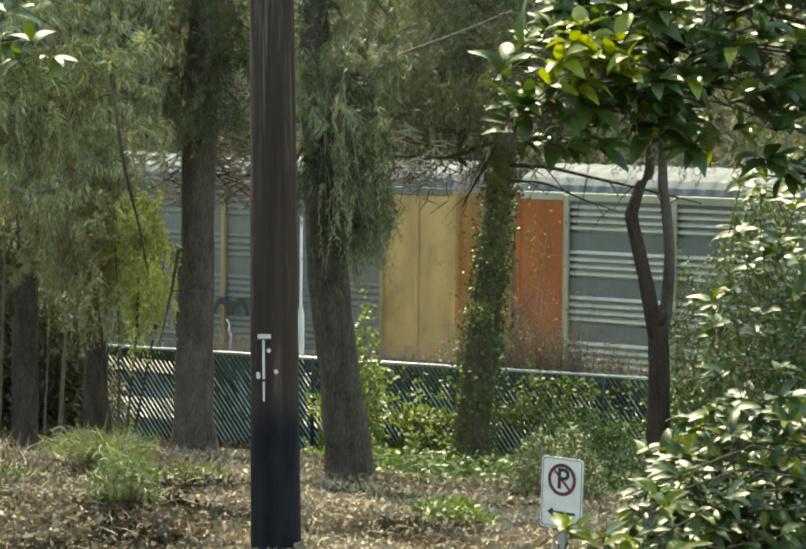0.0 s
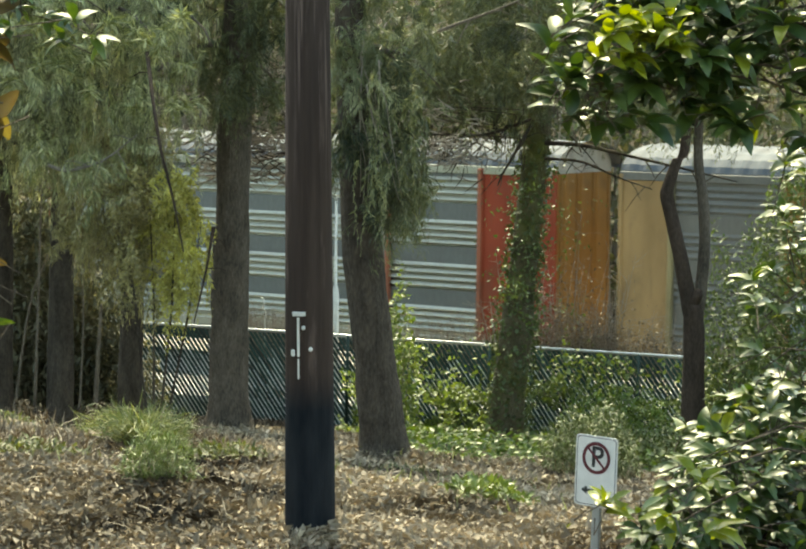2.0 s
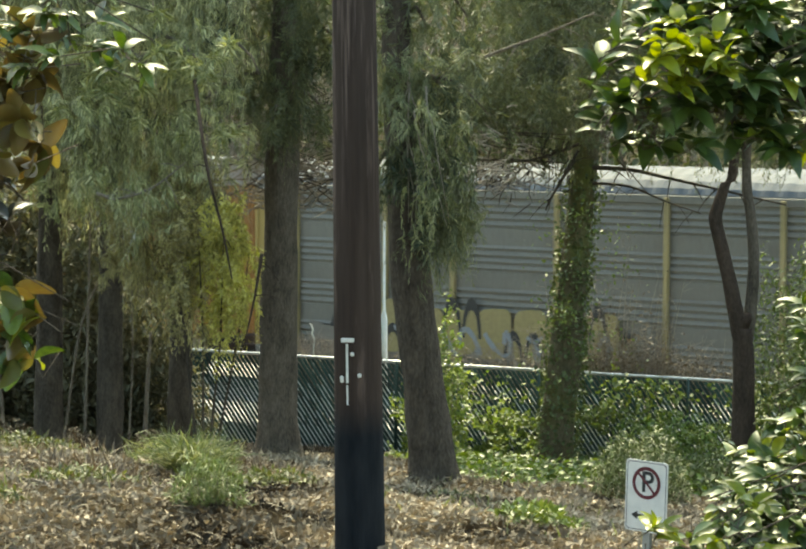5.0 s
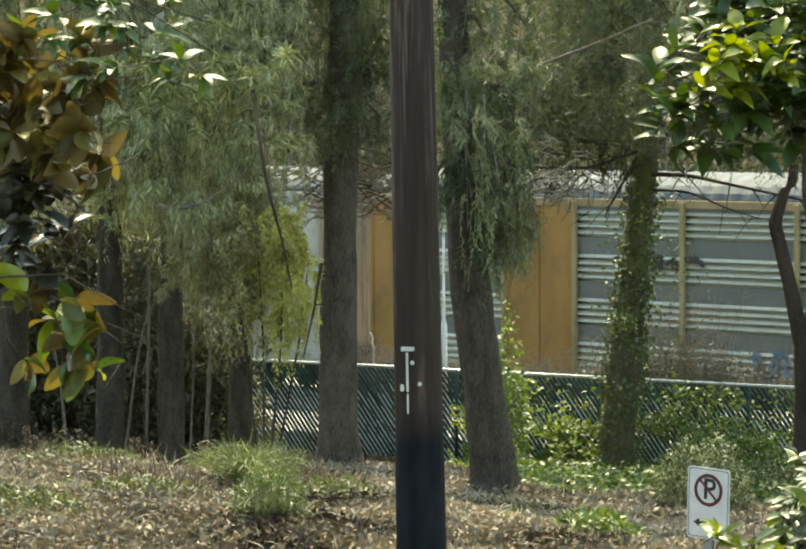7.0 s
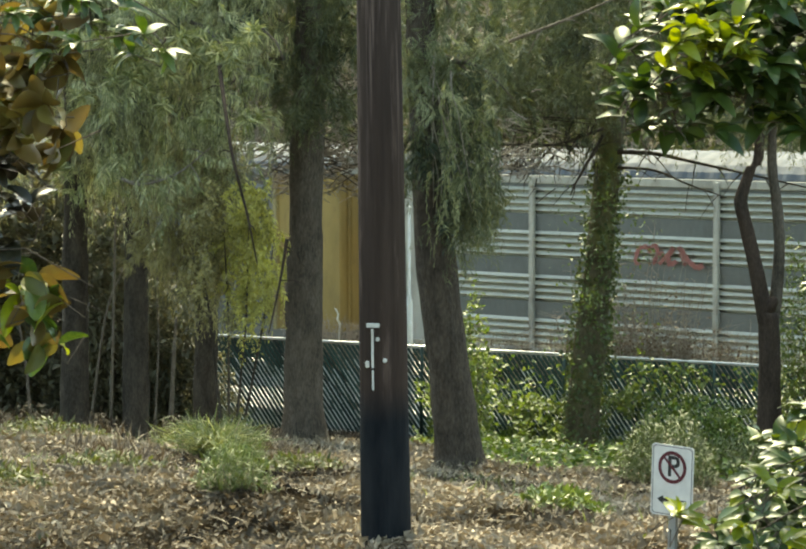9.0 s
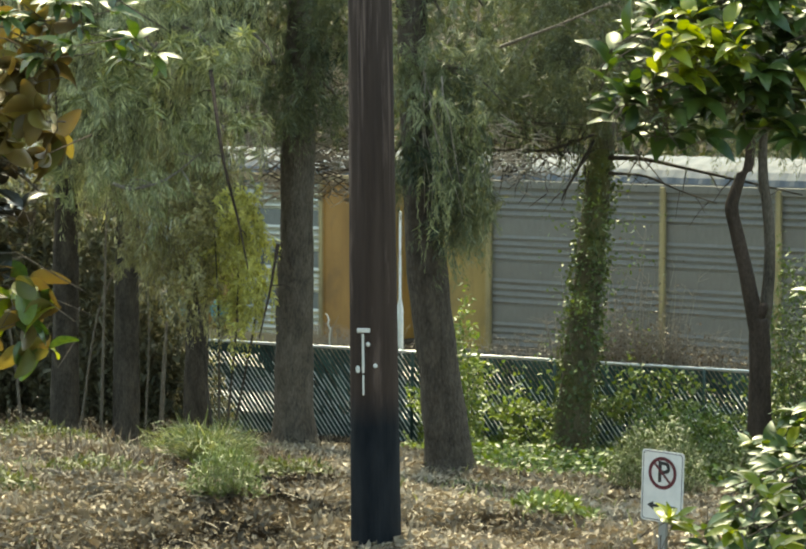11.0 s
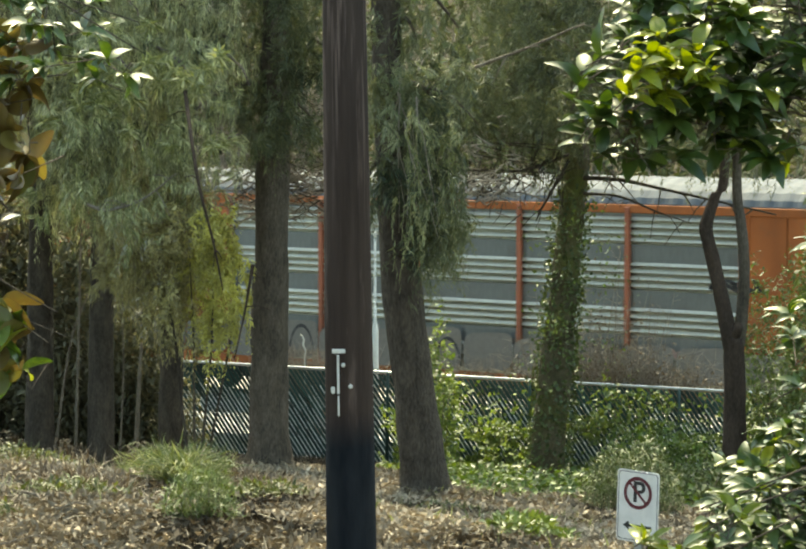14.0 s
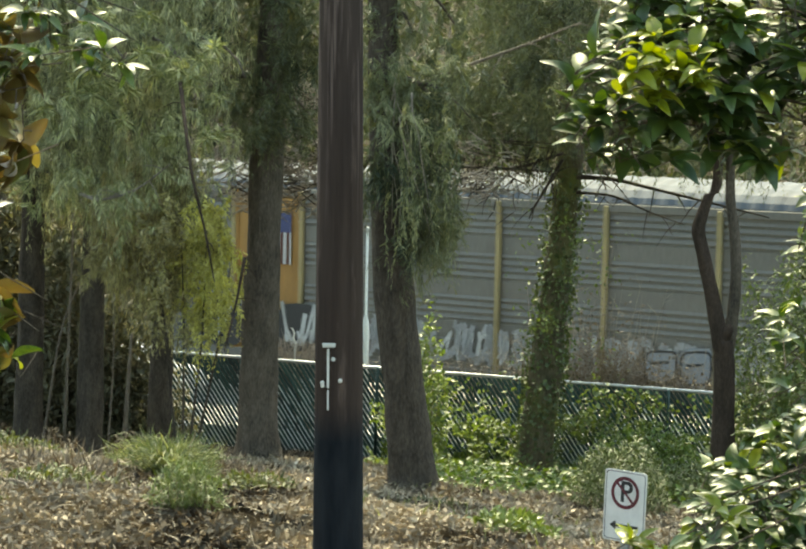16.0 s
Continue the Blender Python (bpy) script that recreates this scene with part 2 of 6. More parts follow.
class Geo:
    """Collects vertices and faces for one mesh."""

    def __init__(self):
        self.v, self.f = [], []

    def add(self, verts, faces):
        o = len(self.v)
        self.v += [tuple(p) for p in verts]
        self.f += [tuple(i + o for i in fc) for fc in faces]
        return self

    def box(self, x0, x1, y0, y1, z0, z1, bev=0.0):
        """A box whose vertical and long edges are chamfered by bev."""
        if not bev:
            v = [(x, y, z) for z in (z0, z1) for y in (y0, y1) for x in (x0, x1)]
            return self.add(v, [(0, 2, 3, 1), (4, 5, 7, 6), (0, 1, 5, 4), (2, 6, 7, 3), (0, 4, 6, 2), (1, 3, 7, 5)])
        b = bev
        ring = [(x0 + b, y0), (x1 - b, y0), (x1, y0 + b), (x1, y1 - b), (x1 - b, y1), (x0 + b, y1), (x0, y1 - b), (x0, y0 + b)]
        cx, cy = (x0 + x1) / 2, (y0 + y1) / 2
        inner = [(cx + (x - cx) * max(0.0, 1 - 2 * b / (x1 - x0)), cy + (y - cy) * max(0.0, 1 - 2 * b / (y1 - y0))) for x, y in ring]
        v = [(*p, z0) for p in inner] + [(*p, z0 + b) for p in ring] + [(*p, z1 - b) for p in ring] + [(*p, z1) for p in inner]
        fc = [tuple(range(7, -1, -1)), tuple(range(24, 32))]
        for k in range(3):
            for i in range(8):
                j = (i + 1) % 8
                fc.append((k * 8 + i, k * 8 + j, k * 8 + 8 + j, k * 8 + 8 + i))
        return self.add(v, fc)

    def tube(self, pts, rad, sides=8, cap=True, flat=1.0):
        pts = [Vector(p) for p in pts]
        if isinstance(rad, (int, float)):
            rad = [rad] * len(pts)
        ref = Vector((0.31, 0.95, 0.05))
        v, fc = [], []
        for i, p in enumerate(pts):
            d = (pts[min(i + 1, len(pts) - 1)] - pts[max(i - 1, 0)]).normalized()
            a = d.cross(ref if abs(d.dot(ref)) < 0.95 else Vector((1, 0, 0))).normalized()
            b = d.cross(a)
            for k in range(sides):
                w = 2 * math.pi * k / sides
                v.append(p + (a * math.cos(w) + b * math.sin(w) * flat) * rad[i])
        for i in range(len(pts) - 1):
            for k in range(sides):
                j = (k + 1) % sides
                fc.append((i * sides + k, i * sides + j, (i + 1) * sides + j, (i + 1) * sides + k))
        if cap:
            fc.append(tuple(range(sides - 1, -1, -1)))
            fc.append(tuple(range((len(pts) - 1) * sides, len(pts) * sides)))
        return self.add(v, fc)

    def sweep(self, profile, x0, x1):
        """Profile of (y, z) drawn out along x."""
        n = len(profile)
        v = [(x0, y, z) for y, z in profile] + [(x1, y, z) for y, z in profile]
        return self.add(v, [(i, i + 1, n + i + 1, n + i) for i in range(n - 1)])

    def done(self, name, mat, smooth=False):
        return mesh(name, self.v, self.f, mat, smooth)


def part(name, data, parent, label="", at=None):
    ob = new(name, data)
    ob.parent = parent
    if at is not None:
        ob.matrix_basis = at
    return tagged(ob, label)


def thing(name, m, label, category, group="", kind=""):
    ob = new(name)
    ob.empty_display_size = 0.2
    ob.matrix_basis = m
    return tagged(ob, label, category, group, kind)


def leaves(name, pos, axis, up, length, width, mat, fold=0.25, droop=0.15, simple=False):
    """One mesh of many pointed leaves, folded or (simple) bent once. pos, axis, up: (n, 3) arrays; length, width: (n,)."""
    n = len(pos)
    axis = axis / np.maximum(1e-6, np.linalg.norm(axis, axis=1))[:, None]
    side = np.cross(axis, up)
    side = side / np.maximum(1e-6, np.linalg.norm(side, axis=1))[:, None]
    nor = np.cross(side, axis)
    L, W = length[:, None], width[:, None]
    base = pos
    tip = pos + axis * L - nor * L * droop
    mid = pos + axis * L * 0.5 - nor * W * fold * 0.5
    a = pos + axis * L * 0.45 + side * W * 0.5 + nor * W * fold * 0.5
    b = pos + axis * L * 0.45 - side * W * 0.5 + nor * W * fold * 0.5
    per, nf = (4, 1) if simple else (5, 2)
    v = np.stack([base, a, tip, b] if simple else [base, a, tip, mid, b], 1).reshape(-1, 3)
    me = bpy.data.meshes.new(name)
    me.vertices.add(n * per)
    me.vertices.foreach_set("co", v.ravel())
    quad = np.array([[0, 1, 2, 3]] if simple else [[0, 1, 2, 3], [0, 3, 2, 4]])
    idx = (np.arange(n)[:, None, None] * per + quad[None]).reshape(-1)
    me.loops.add(len(idx))
    me.loops.foreach_set("vertex_index", idx)
    me.polygons.add(n * nf)
    me.polygons.foreach_set("loop_start", np.arange(n * nf) * 4)
    me.polygons.foreach_set("loop_total", np.full(n * nf, 4))
    me.materials.append(mat)
    me.update(calc_edges=True)
    me.validate()
    return me


RNG = np.random.default_rng(7)


def unit(n):
    v = RNG.normal(size=(n, 3))
    return v / np.linalg.norm(v, axis=1)[:, None]


# ================= lie of the land =================
TRACK = Vector((3.02, 55.35, 0.0))                 # a point of the train's near side
ALONG = Vector((0.81269, -0.58270, 0.0))           # the way the train runs
RAIL_Z = -4.52
TURN = math.degrees(math.atan2(ALONG.y, ALONG.x))


def off_track(x, y):
    """Distance from the train's near side, towards the camera."""
    return (x - TRACK.x) * -0.58270 + (y - TRACK.y) * -0.81269


def smooth(a, b, x):
    t = np.clip((x - a) / (b - a), 0, 1)
    return t * t * (3 - 2 * t)


def land(x, y):
    x, y = np.asarray(x, float), np.asarray(y, float)
    q = off_track(x, y)
    z = -4.4 + 4.4 * np.clip((q - 8.0) / 26.0, 0, 1)
    z = z - 0.45 * smooth(34.5, 38, q)
    z = z - np.minimum(0.42 * smooth(23.5, 32, y) * smooth(-1.6, -3.2, x), np.maximum(z + 4.4, 0))
    z = z - 0.24 * np.exp(-((x - 1.85) ** 2 + (y - 14.6) ** 2) / 0.9)
    z = z - 0.3 * smooth(3.2, 0.6, q) * smooth(-6.5, -4.5, q)
    z = z + np.clip((-7.0 - q) * 0.30, 0, 15)
    # unseen rise behind the camera, added to darken reflections in the train
    z = z + np.clip((q - 62.0) * 0.30, 0, 9)
    bumpy = 0.10 * np.sin(x * 0.9 + 1.3) * np.sin(y * 0.7) + 0.05 * np.sin(x * 2.3 + y * 1.7)
    return z + bumpy * smooth(8.0, 11.0, q) * smooth(40, 34, q)


def gz(x, y):
    return float(land(x, y))


# ================= ground, road, track bed =================
def build_ground():
    near_x = np.arange(-18, 18.01, 0.3)
    far = np.cumsum(1.0 * 1.35 ** np.arange(22))
    xs = np.concatenate([-18 - far[::-1], near_x, 18 + far])
    near_y = np.arange(6, 66.01, 0.3)
    ys = np.concatenate([6 - far[::-1], near_y, 66 + far])
    gx, gy = np.meshgrid(xs, ys)
    z = land(gx, gy)
    nx, ny = len(xs), len(ys)
    v = np.stack([gx, gy, z], -1).reshape(-1, 3)
    i = np.arange(nx * ny).reshape(ny, nx)
    f = np.stack([i[:-1, :-1], i[:-1, 1:], i[1:, 1:], i[1:, :-1]], -1).reshape(-1, 4)
    ob = new("ground", mesh("ground", v, f.tolist(), SOIL, True))
    tagged(ob, "brown leaf-strewn bank sloping down to a railway line", "ground", kind="structure")


def strip(name, q0, q1, s0, s1, lift, mat, label, category):
    """A band of the ground beside the line, q across and s along."""
    g = Geo()
    n = 40
    nrm = Vector((-0.58270, -0.81269, 0))
    for i in range(n + 1):
        s = s0 + (s1 - s0) * i / n
        for q in (q0, (q0 + q1) / 2, q1):
            p = TRACK + ALONG * s + nrm * q
            g.v.append((p.x, p.y, gz(p.x, p.y) + lift))
    for i in range(n):
        for k in range(2):
            a = i * 3 + k
            g.f.append((a, a + 1, a + 4, a + 3))
    ob = new(name, g.done(name, mat))
    return tagged(ob, label, category, kind="structure")


build_ground()
strip("track_bed", -5.0, 1.2, -330, 330, 0.10, BALLAST, "pale grey crushed stone track bed", "track bed")
for k, q in enumerate((-0.78, -2.22)):
    p = TRACK + Vector((-0.58270, -0.81269, 0)) * q
    g = Geo().box(-330, 330, -0.037, 0.037, -0.17, 0.0, 0.01)
    rail = new("rail", g.done("rail", plain("rail_steel", (0.22, 0.17, 0.14), 0.5, 0.6)))
    rail.matrix_basis = pose(p.x, p.y, RAIL_Z, 0, 0, TURN)
    tagged(rail, "worn steel rail on the stone track bed", "rail", "rails", "structure")


# ================= fence with slanting slats =================
FENCE_DIR = Vector((1, -0.41, 0)).normalized()
FENCE_TURN = math.degrees(math.atan2(FENCE_DIR.y, FENCE_DIR.x))
SLAT = Mat("green_slat", 0.6)
SLAT.base(SLAT.ramp(SLAT.n("ShaderNodeObjectInfo").outputs["Random"], [(0.0, (0.009, 0.03, 0.03)), (0.6, (0.018, 0.054, 0.05)), (1.0, (0.03, 0.075, 0.065))]))
GALV_PIPE = plain("galvanised_pipe", (0.55, 0.56, 0.56), 0.35, 0.5)
DARK_PIPE = plain("green_coated_pipe", (0.02, 0.05, 0.045), 0.4)


def build_fence():
    x0, y0 = -14.0, 48.95 + 0.41 * 14.0
    base = -4.40
    fence = thing("fence", pose(x0, y0, base + 0.18, 0, 0.6, FENCE_TURN), "chain-link fence with dark green slanting slats and a pale top rail", "fence")
    length = 28.5
    part("top_rail", Geo().tube([(0, 0, 1.83), (length, 0, 1.83)], 0.028, 8).done("top_rail", GALV_PIPE, True), fence, "pale galvanised top rail")
    post = Geo().tube([(0, -0.05, -0.5), (0, -0.05, 1.8), (0, -0.05, 1.84)], [0.035, 0.035, 0.012], 8).done("post", DARK_PIPE, True)
    for i in range(10):
        part("post", post, fence, "", pose(0.3 + i * 3.05, 0, 0))
    lean, w, h0, h1 = 1.62, 0.072, -0.46, 1.79
    v = [(0, -0.004, h1), (w, -0.004, h1), (lean + w, -0.004, h0), (lean, -0.004, h0)]
    v += [(x, 0.004, z) for x, _, z in v]
    slat = mesh("slat", v, [(0, 3, 2, 1), (4, 5, 6, 7), (0, 1, 5, 4), (2, 3, 7, 6), (1, 2, 6, 5), (0, 4, 7, 3)], SLAT.m)
    n = int((length - 1.6) / 0.104)
    for i in range(n):
        part("slat", slat, fence, "", pose(0.1 + i * 0.104, RNG.normal() * 0.006, 0))
    barbs = Geo()
    for i in range(int(length / 0.075)):
        x = i * 0.075
        barbs.tube([(x, 0.0, 1.84), (x + 0.012 * (-1) ** i, 0, 1.905)], [0.007, 0.004], 3, False)
    tagged(part("wire_fringe", barbs.done("wire_fringe", DARK_PIPE), fence, "cut wire ends above the rail"), kind="stuff")
    wires = Geo()
    for i in range(n):
        x = 1.1 + i * 0.104
        wires.tube([(x, 0.012, h1), (x - lean, 0.012, h0)], 0.004, 3, False)
    rnd = random.Random(21)
    # Broken pale strips put the glints between the slats into the wire's colour.
    bright = Geo()
    for i in range(n):
        x, top = 0.1 + i * 0.104 + 0.088, rnd.uniform(1.0, 1.5)
        while top > -0.1:
            low = top - rnd.uniform(0.25, 0.9)
            a, b = ((h1 - z) / (h1 - h0) * lean for z in (top, low))
            bright.tube([(x + a, -0.012, top), (x + b, -0.012, low)], rnd.uniform(0.007, 0.013), 4, False)
            top = low - rnd.uniform(0.02, 0.25)
    tagged(part("woven_wire", bright.done("woven_wire", plain("glint_pale_wire", (0.72, 0.72, 0.70), 0.4), True), fence, "woven wire, its pale colour standing for glints"), kind="stuff")
    tagged(part("wire_mesh", wires.done("wire_mesh", DARK_PIPE), fence, "dark green coated wire"), kind="stuff")


def build_lane():
    """Concrete lane squeezed between the fence and the railway."""
    g = Geo()
    for i in range(61):
        x = -46 + i
        p = Vector((x, 48.95 - 0.41 * x, 0)) + Vector((0.379, 0.925, 0)) * 0.25
        wide = min(3.1, max(0.3, (off_track(p.x, p.y) - 1.6) / 0.972))
        e = p + Vector((0.379, 0.925, 0)) * wide
        g.v += [(p.x, p.y, -4.6), (p.x, p.y, LANE_Z), (e.x, e.y, LANE_Z), (e.x, e.y, -4.9)]
    for i in range(60):
        for k in range(3):
            a = i * 4 + k
            g.f.append((a, a + 4, a + 5, a + 1))
    tagged(new("road", g.done("road", ROAD)), "sunlit pale concrete lane beside the railway", "road", kind="structure")


LANE_Z = -4.02
build_lane()


# ================= the train =================
LENGTH, PITCH, SPEED, S0 = 26.7, 28.30, 15.01, 2.432
LEAD, TRAIL = 2.0, 1.3
BAYS = [2.65, 1.95, 2.83, 2.83, 2.83, 2.83, 2.83, 2.10, 2.55]      # from the rear
EAVE, FLOOR = 5.15, 1.18
HALF = 1.5


def rib_profile(deep):
    """Side sheet: four groups of four louvred ribs, from the eave down."""
    pts = [(-HALF, EAVE)]
    out, back = (0.05, 0.12) if deep else (0.025, 0.02)
    for gidx in range(4):
        for r in range(4):
            z = 4.93 - gidx * 1.01 - r * 0.157
            pts += [(-HALF, z), (-HALF - out, z - 0.062), (-HALF - out, z - 0.078), (-HALF + back, z - 0.084), (-HALF + back, z - 0.138), (-HALF, z - 0.144)]
    pts.append((-HALF, FLOOR))
    return pts


ROOF_PROF = [(-1.5, 5.14), (-1.53, 5.22), (-1.45, 5.36), (-1.27, 5.52), (-0.95, 5.65), (-0.5, 5.75), (0, 5.79), (0.5, 5.75), (0.95, 5.65), (1.27, 5.52), (1.45, 5.36), (1.53, 5.22), (1.5, 5.14)]


def roof_mesh():
    g = Geo()
    x = -LENGTH / 2
    step = 0.11
    n = int(LENGTH / step)
    m = len(ROOF_PROF)
    for i in range(n + 1):
        k = 1.0 if (i // 2) % 2 else 0.983
        for y, z in ROOF_PROF:
            g.v.append((x + i * LENGTH / n, y * k, EAVE + (z - EAVE) * (1.0 if k == 1.0 else 0.96)))
    for i in range(n):
        for j in range(m - 1):
            a = i * m + j
            g.f.append((a, a + 1, a + m + 1, a + m))
    return g.done("roof", GALV_ROOF)


ROOF = roof_mesh()


def panel_mesh(mat, width):
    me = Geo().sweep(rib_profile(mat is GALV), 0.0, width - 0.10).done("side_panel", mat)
    # flat faces between ribs get the copy darkened for their weaker sky light
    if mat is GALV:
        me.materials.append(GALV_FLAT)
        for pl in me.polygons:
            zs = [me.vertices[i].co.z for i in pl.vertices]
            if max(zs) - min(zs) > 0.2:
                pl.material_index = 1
    return me


def folded(prof, z0, z1, axis, mat, name):
    """A folded sheet: outline (u, depth) drawn upwards; axis x lies along the side, y across the end."""
    g = Geo()
    n = len(prof)
    for z in (z0, z1):
        for u, d in prof:
            g.v.append((u, -HALF - d, z) if axis == "x" else (d, u, z))
    for i in range(n - 1):
        g.f.append((i, i + 1, n + i + 1, n + i))
    return g.done(name, mat)


def flat_panel(width, mat, seams=1):
    """Smooth sheet with raised borders and upright seams."""
    p = [(0, -0.02), (0, 0.065), (0.09, 0.065), (0.10, 0.03)]
    for i in range(seams):
        c = width * (i + 1) / (seams + 1)
        p += [(c - 0.016, 0.03), (c - 0.014, -0.09), (c + 0.014, -0.09), (c + 0.016, 0.03)]
    p += [(width - 0.10, 0.03), (width - 0.09, 0.065), (width, 0.065), (width, -0.02)]
    return folded(p, FLOOR, EAVE, "x", mat, "solid_panel")


def strokes(seed, width, height, col, dense=1.0, thick=0.07):
    """Loose looping strokes of spray paint, unreadable."""
    r = random.Random(seed)
    g = Geo()
    x = 0.0
    while x < width:
        w = r.uniform(0.35, 0.7)
        f1, p1, p2 = r.uniform(4.5, 9.0), r.uniform(0, 6.28), r.uniform(0, 6.28)
        pts = []
        for i in range(9):
            a = i / 8
            px = x + w * (0.2 + 0.8 * a + 0.3 * math.sin(6.3 * a + p1))
            pz = height * (0.5 + 0.42 * math.sin(f1 * a + p2) + 0.06 * math.sin(11 * a + p1))
            pts.append(Vector((px, 0, pz)))
        for i in range(8):
            d = (pts[i + 1] - pts[i]).normalized()
            nn = Vector((-d.z, 0, d.x)) * thick * r.uniform(0.4, 0.7)
            g.add([pts[i] + nn, pts[i + 1] + nn, pts[i + 1] - nn, pts[i] - nn], [(0, 1, 2, 3)])
        x += w / dense * r.uniform(0.8, 1.1)
    return g.done("graffiti", col)


SPRAY = {n: plain("spray_" + n, c, 0.6) for n, c in dict(white=(0.44, 0.45, 0.45), black=(0.02, 0.02, 0.022), yellow=(0.25, 0.205, 0.095), blue=(0.09, 0.15, 0.23),
                                                          teal=(0.10, 0.27, 0.26), grey=(0.28, 0.29, 0.30), slate=(0.20, 0.225, 0.26), buff=(0.15, 0.137, 0.122), rose=(0.36, 0.24, 0.22), red=(0.24, 0.085, 0.075)).items()}
SIDE_MESH = {}


def block_row(seed, width, height, n, edge, fill="slate"):
    """A row of fat painted blocks; edge: only their outlines."""
    r = random.Random(seed)
    g = Geo()
    for i in range(n):
        w = width / n
        x0, x1 = i * w + r.uniform(-0.04, 0.04), (i + 1) * w - 0.03
        h0, h1 = r.uniform(0, 0.1), height * r.uniform(0.82, 1.0)
        ring_pts = []
        for j in range(16):
            a = 2 * math.pi * j / 16
            ca, sa = math.cos(a), math.sin(a)
            ring_pts.append(Vector(((x0 + x1) / 2 + (x1 - x0) / 2 * math.copysign(abs(ca) ** 0.45, ca), 0, (h0 + h1) / 2 + (h1 - h0) / 2 * math.copysign(abs(sa) ** 0.45, sa) + 0.06 * ca)))
        mid = Vector(((x0 + x1) / 2, 0, (h0 + h1) / 2))
        if edge:
            inn = [mid + (p - mid) * 0.86 for p in ring_pts]
            g.add(ring_pts + inn, [(j, (j + 1) % 16, 16 + (j + 1) % 16, 16 + j) for j in range(16)])
            bar = r.uniform(0.35, 0.65) * height
            g.add([(x0 + 0.2 * w, 0, bar), (x1 - 0.25 * w, 0, bar + 0.05), (x1 - 0.25 * w, 0, bar + 0.12), (x0 + 0.2 * w, 0, bar + 0.07)], [(0, 1, 2, 3)])
        else:
            g.add(ring_pts, [tuple(range(16))])
    return g.done("graffiti", SPRAY["black"] if edge else SPRAY[fill])


def daub(seed, width, height, col, n=18, rag=0.35):
    """A ragged patch of rolled-on paint, its top edge uneven."""
    r = random.Random(seed)
    g = Geo()
    tall, low = 0.8, 0.05
    cols = []
    for i in range(n + 1):
        if r.random() < 0.4:
            tall, low = r.uniform(1 - rag, 1.0), r.uniform(0.0, 0.4 * rag)
        cols.append((width * i / n, height * (low + r.uniform(0, 0.1 * rag)), height * (tall - r.uniform(0.0, 0.3 * rag))))
    for (x0, a0, b0), (x1, a1, b1) in zip(cols, cols[1:]):
        if r.random() < 0.93:
            g.add([(x0, 0, a0), (x1, 0, a1), (x1, 0, b1), (x0, 0, b0)], [(0, 1, 2, 3)])
    return g.done("graffiti", SPRAY[col])


def sprayed(car, data, label, x, z, proud):
    tagged(part("graffiti", data, car, label, pose(x, -HALF - proud, FLOOR + z)), kind="stuff")


def arches(width, height, thick, n=2, col="black"):
    """Round arches sprayed side by side."""
    g = Geo()
    for i in range(n):
        for j in range(10):
            a0, a1 = math.pi * j / 10, math.pi * (j + 1) / 10
            c = width * (0.25 + 0.5 * i)
            g.add([(c + rr * math.cos(a) * width * 0.25, 0, rr * math.sin(a) * height) for a, rr in ((a0, 1), (a1, 1), (a1, 1 - thick), (a0, 1 - thick))], [(0, 1, 2, 3)])
    return g.done("graffiti", SPRAY[col])


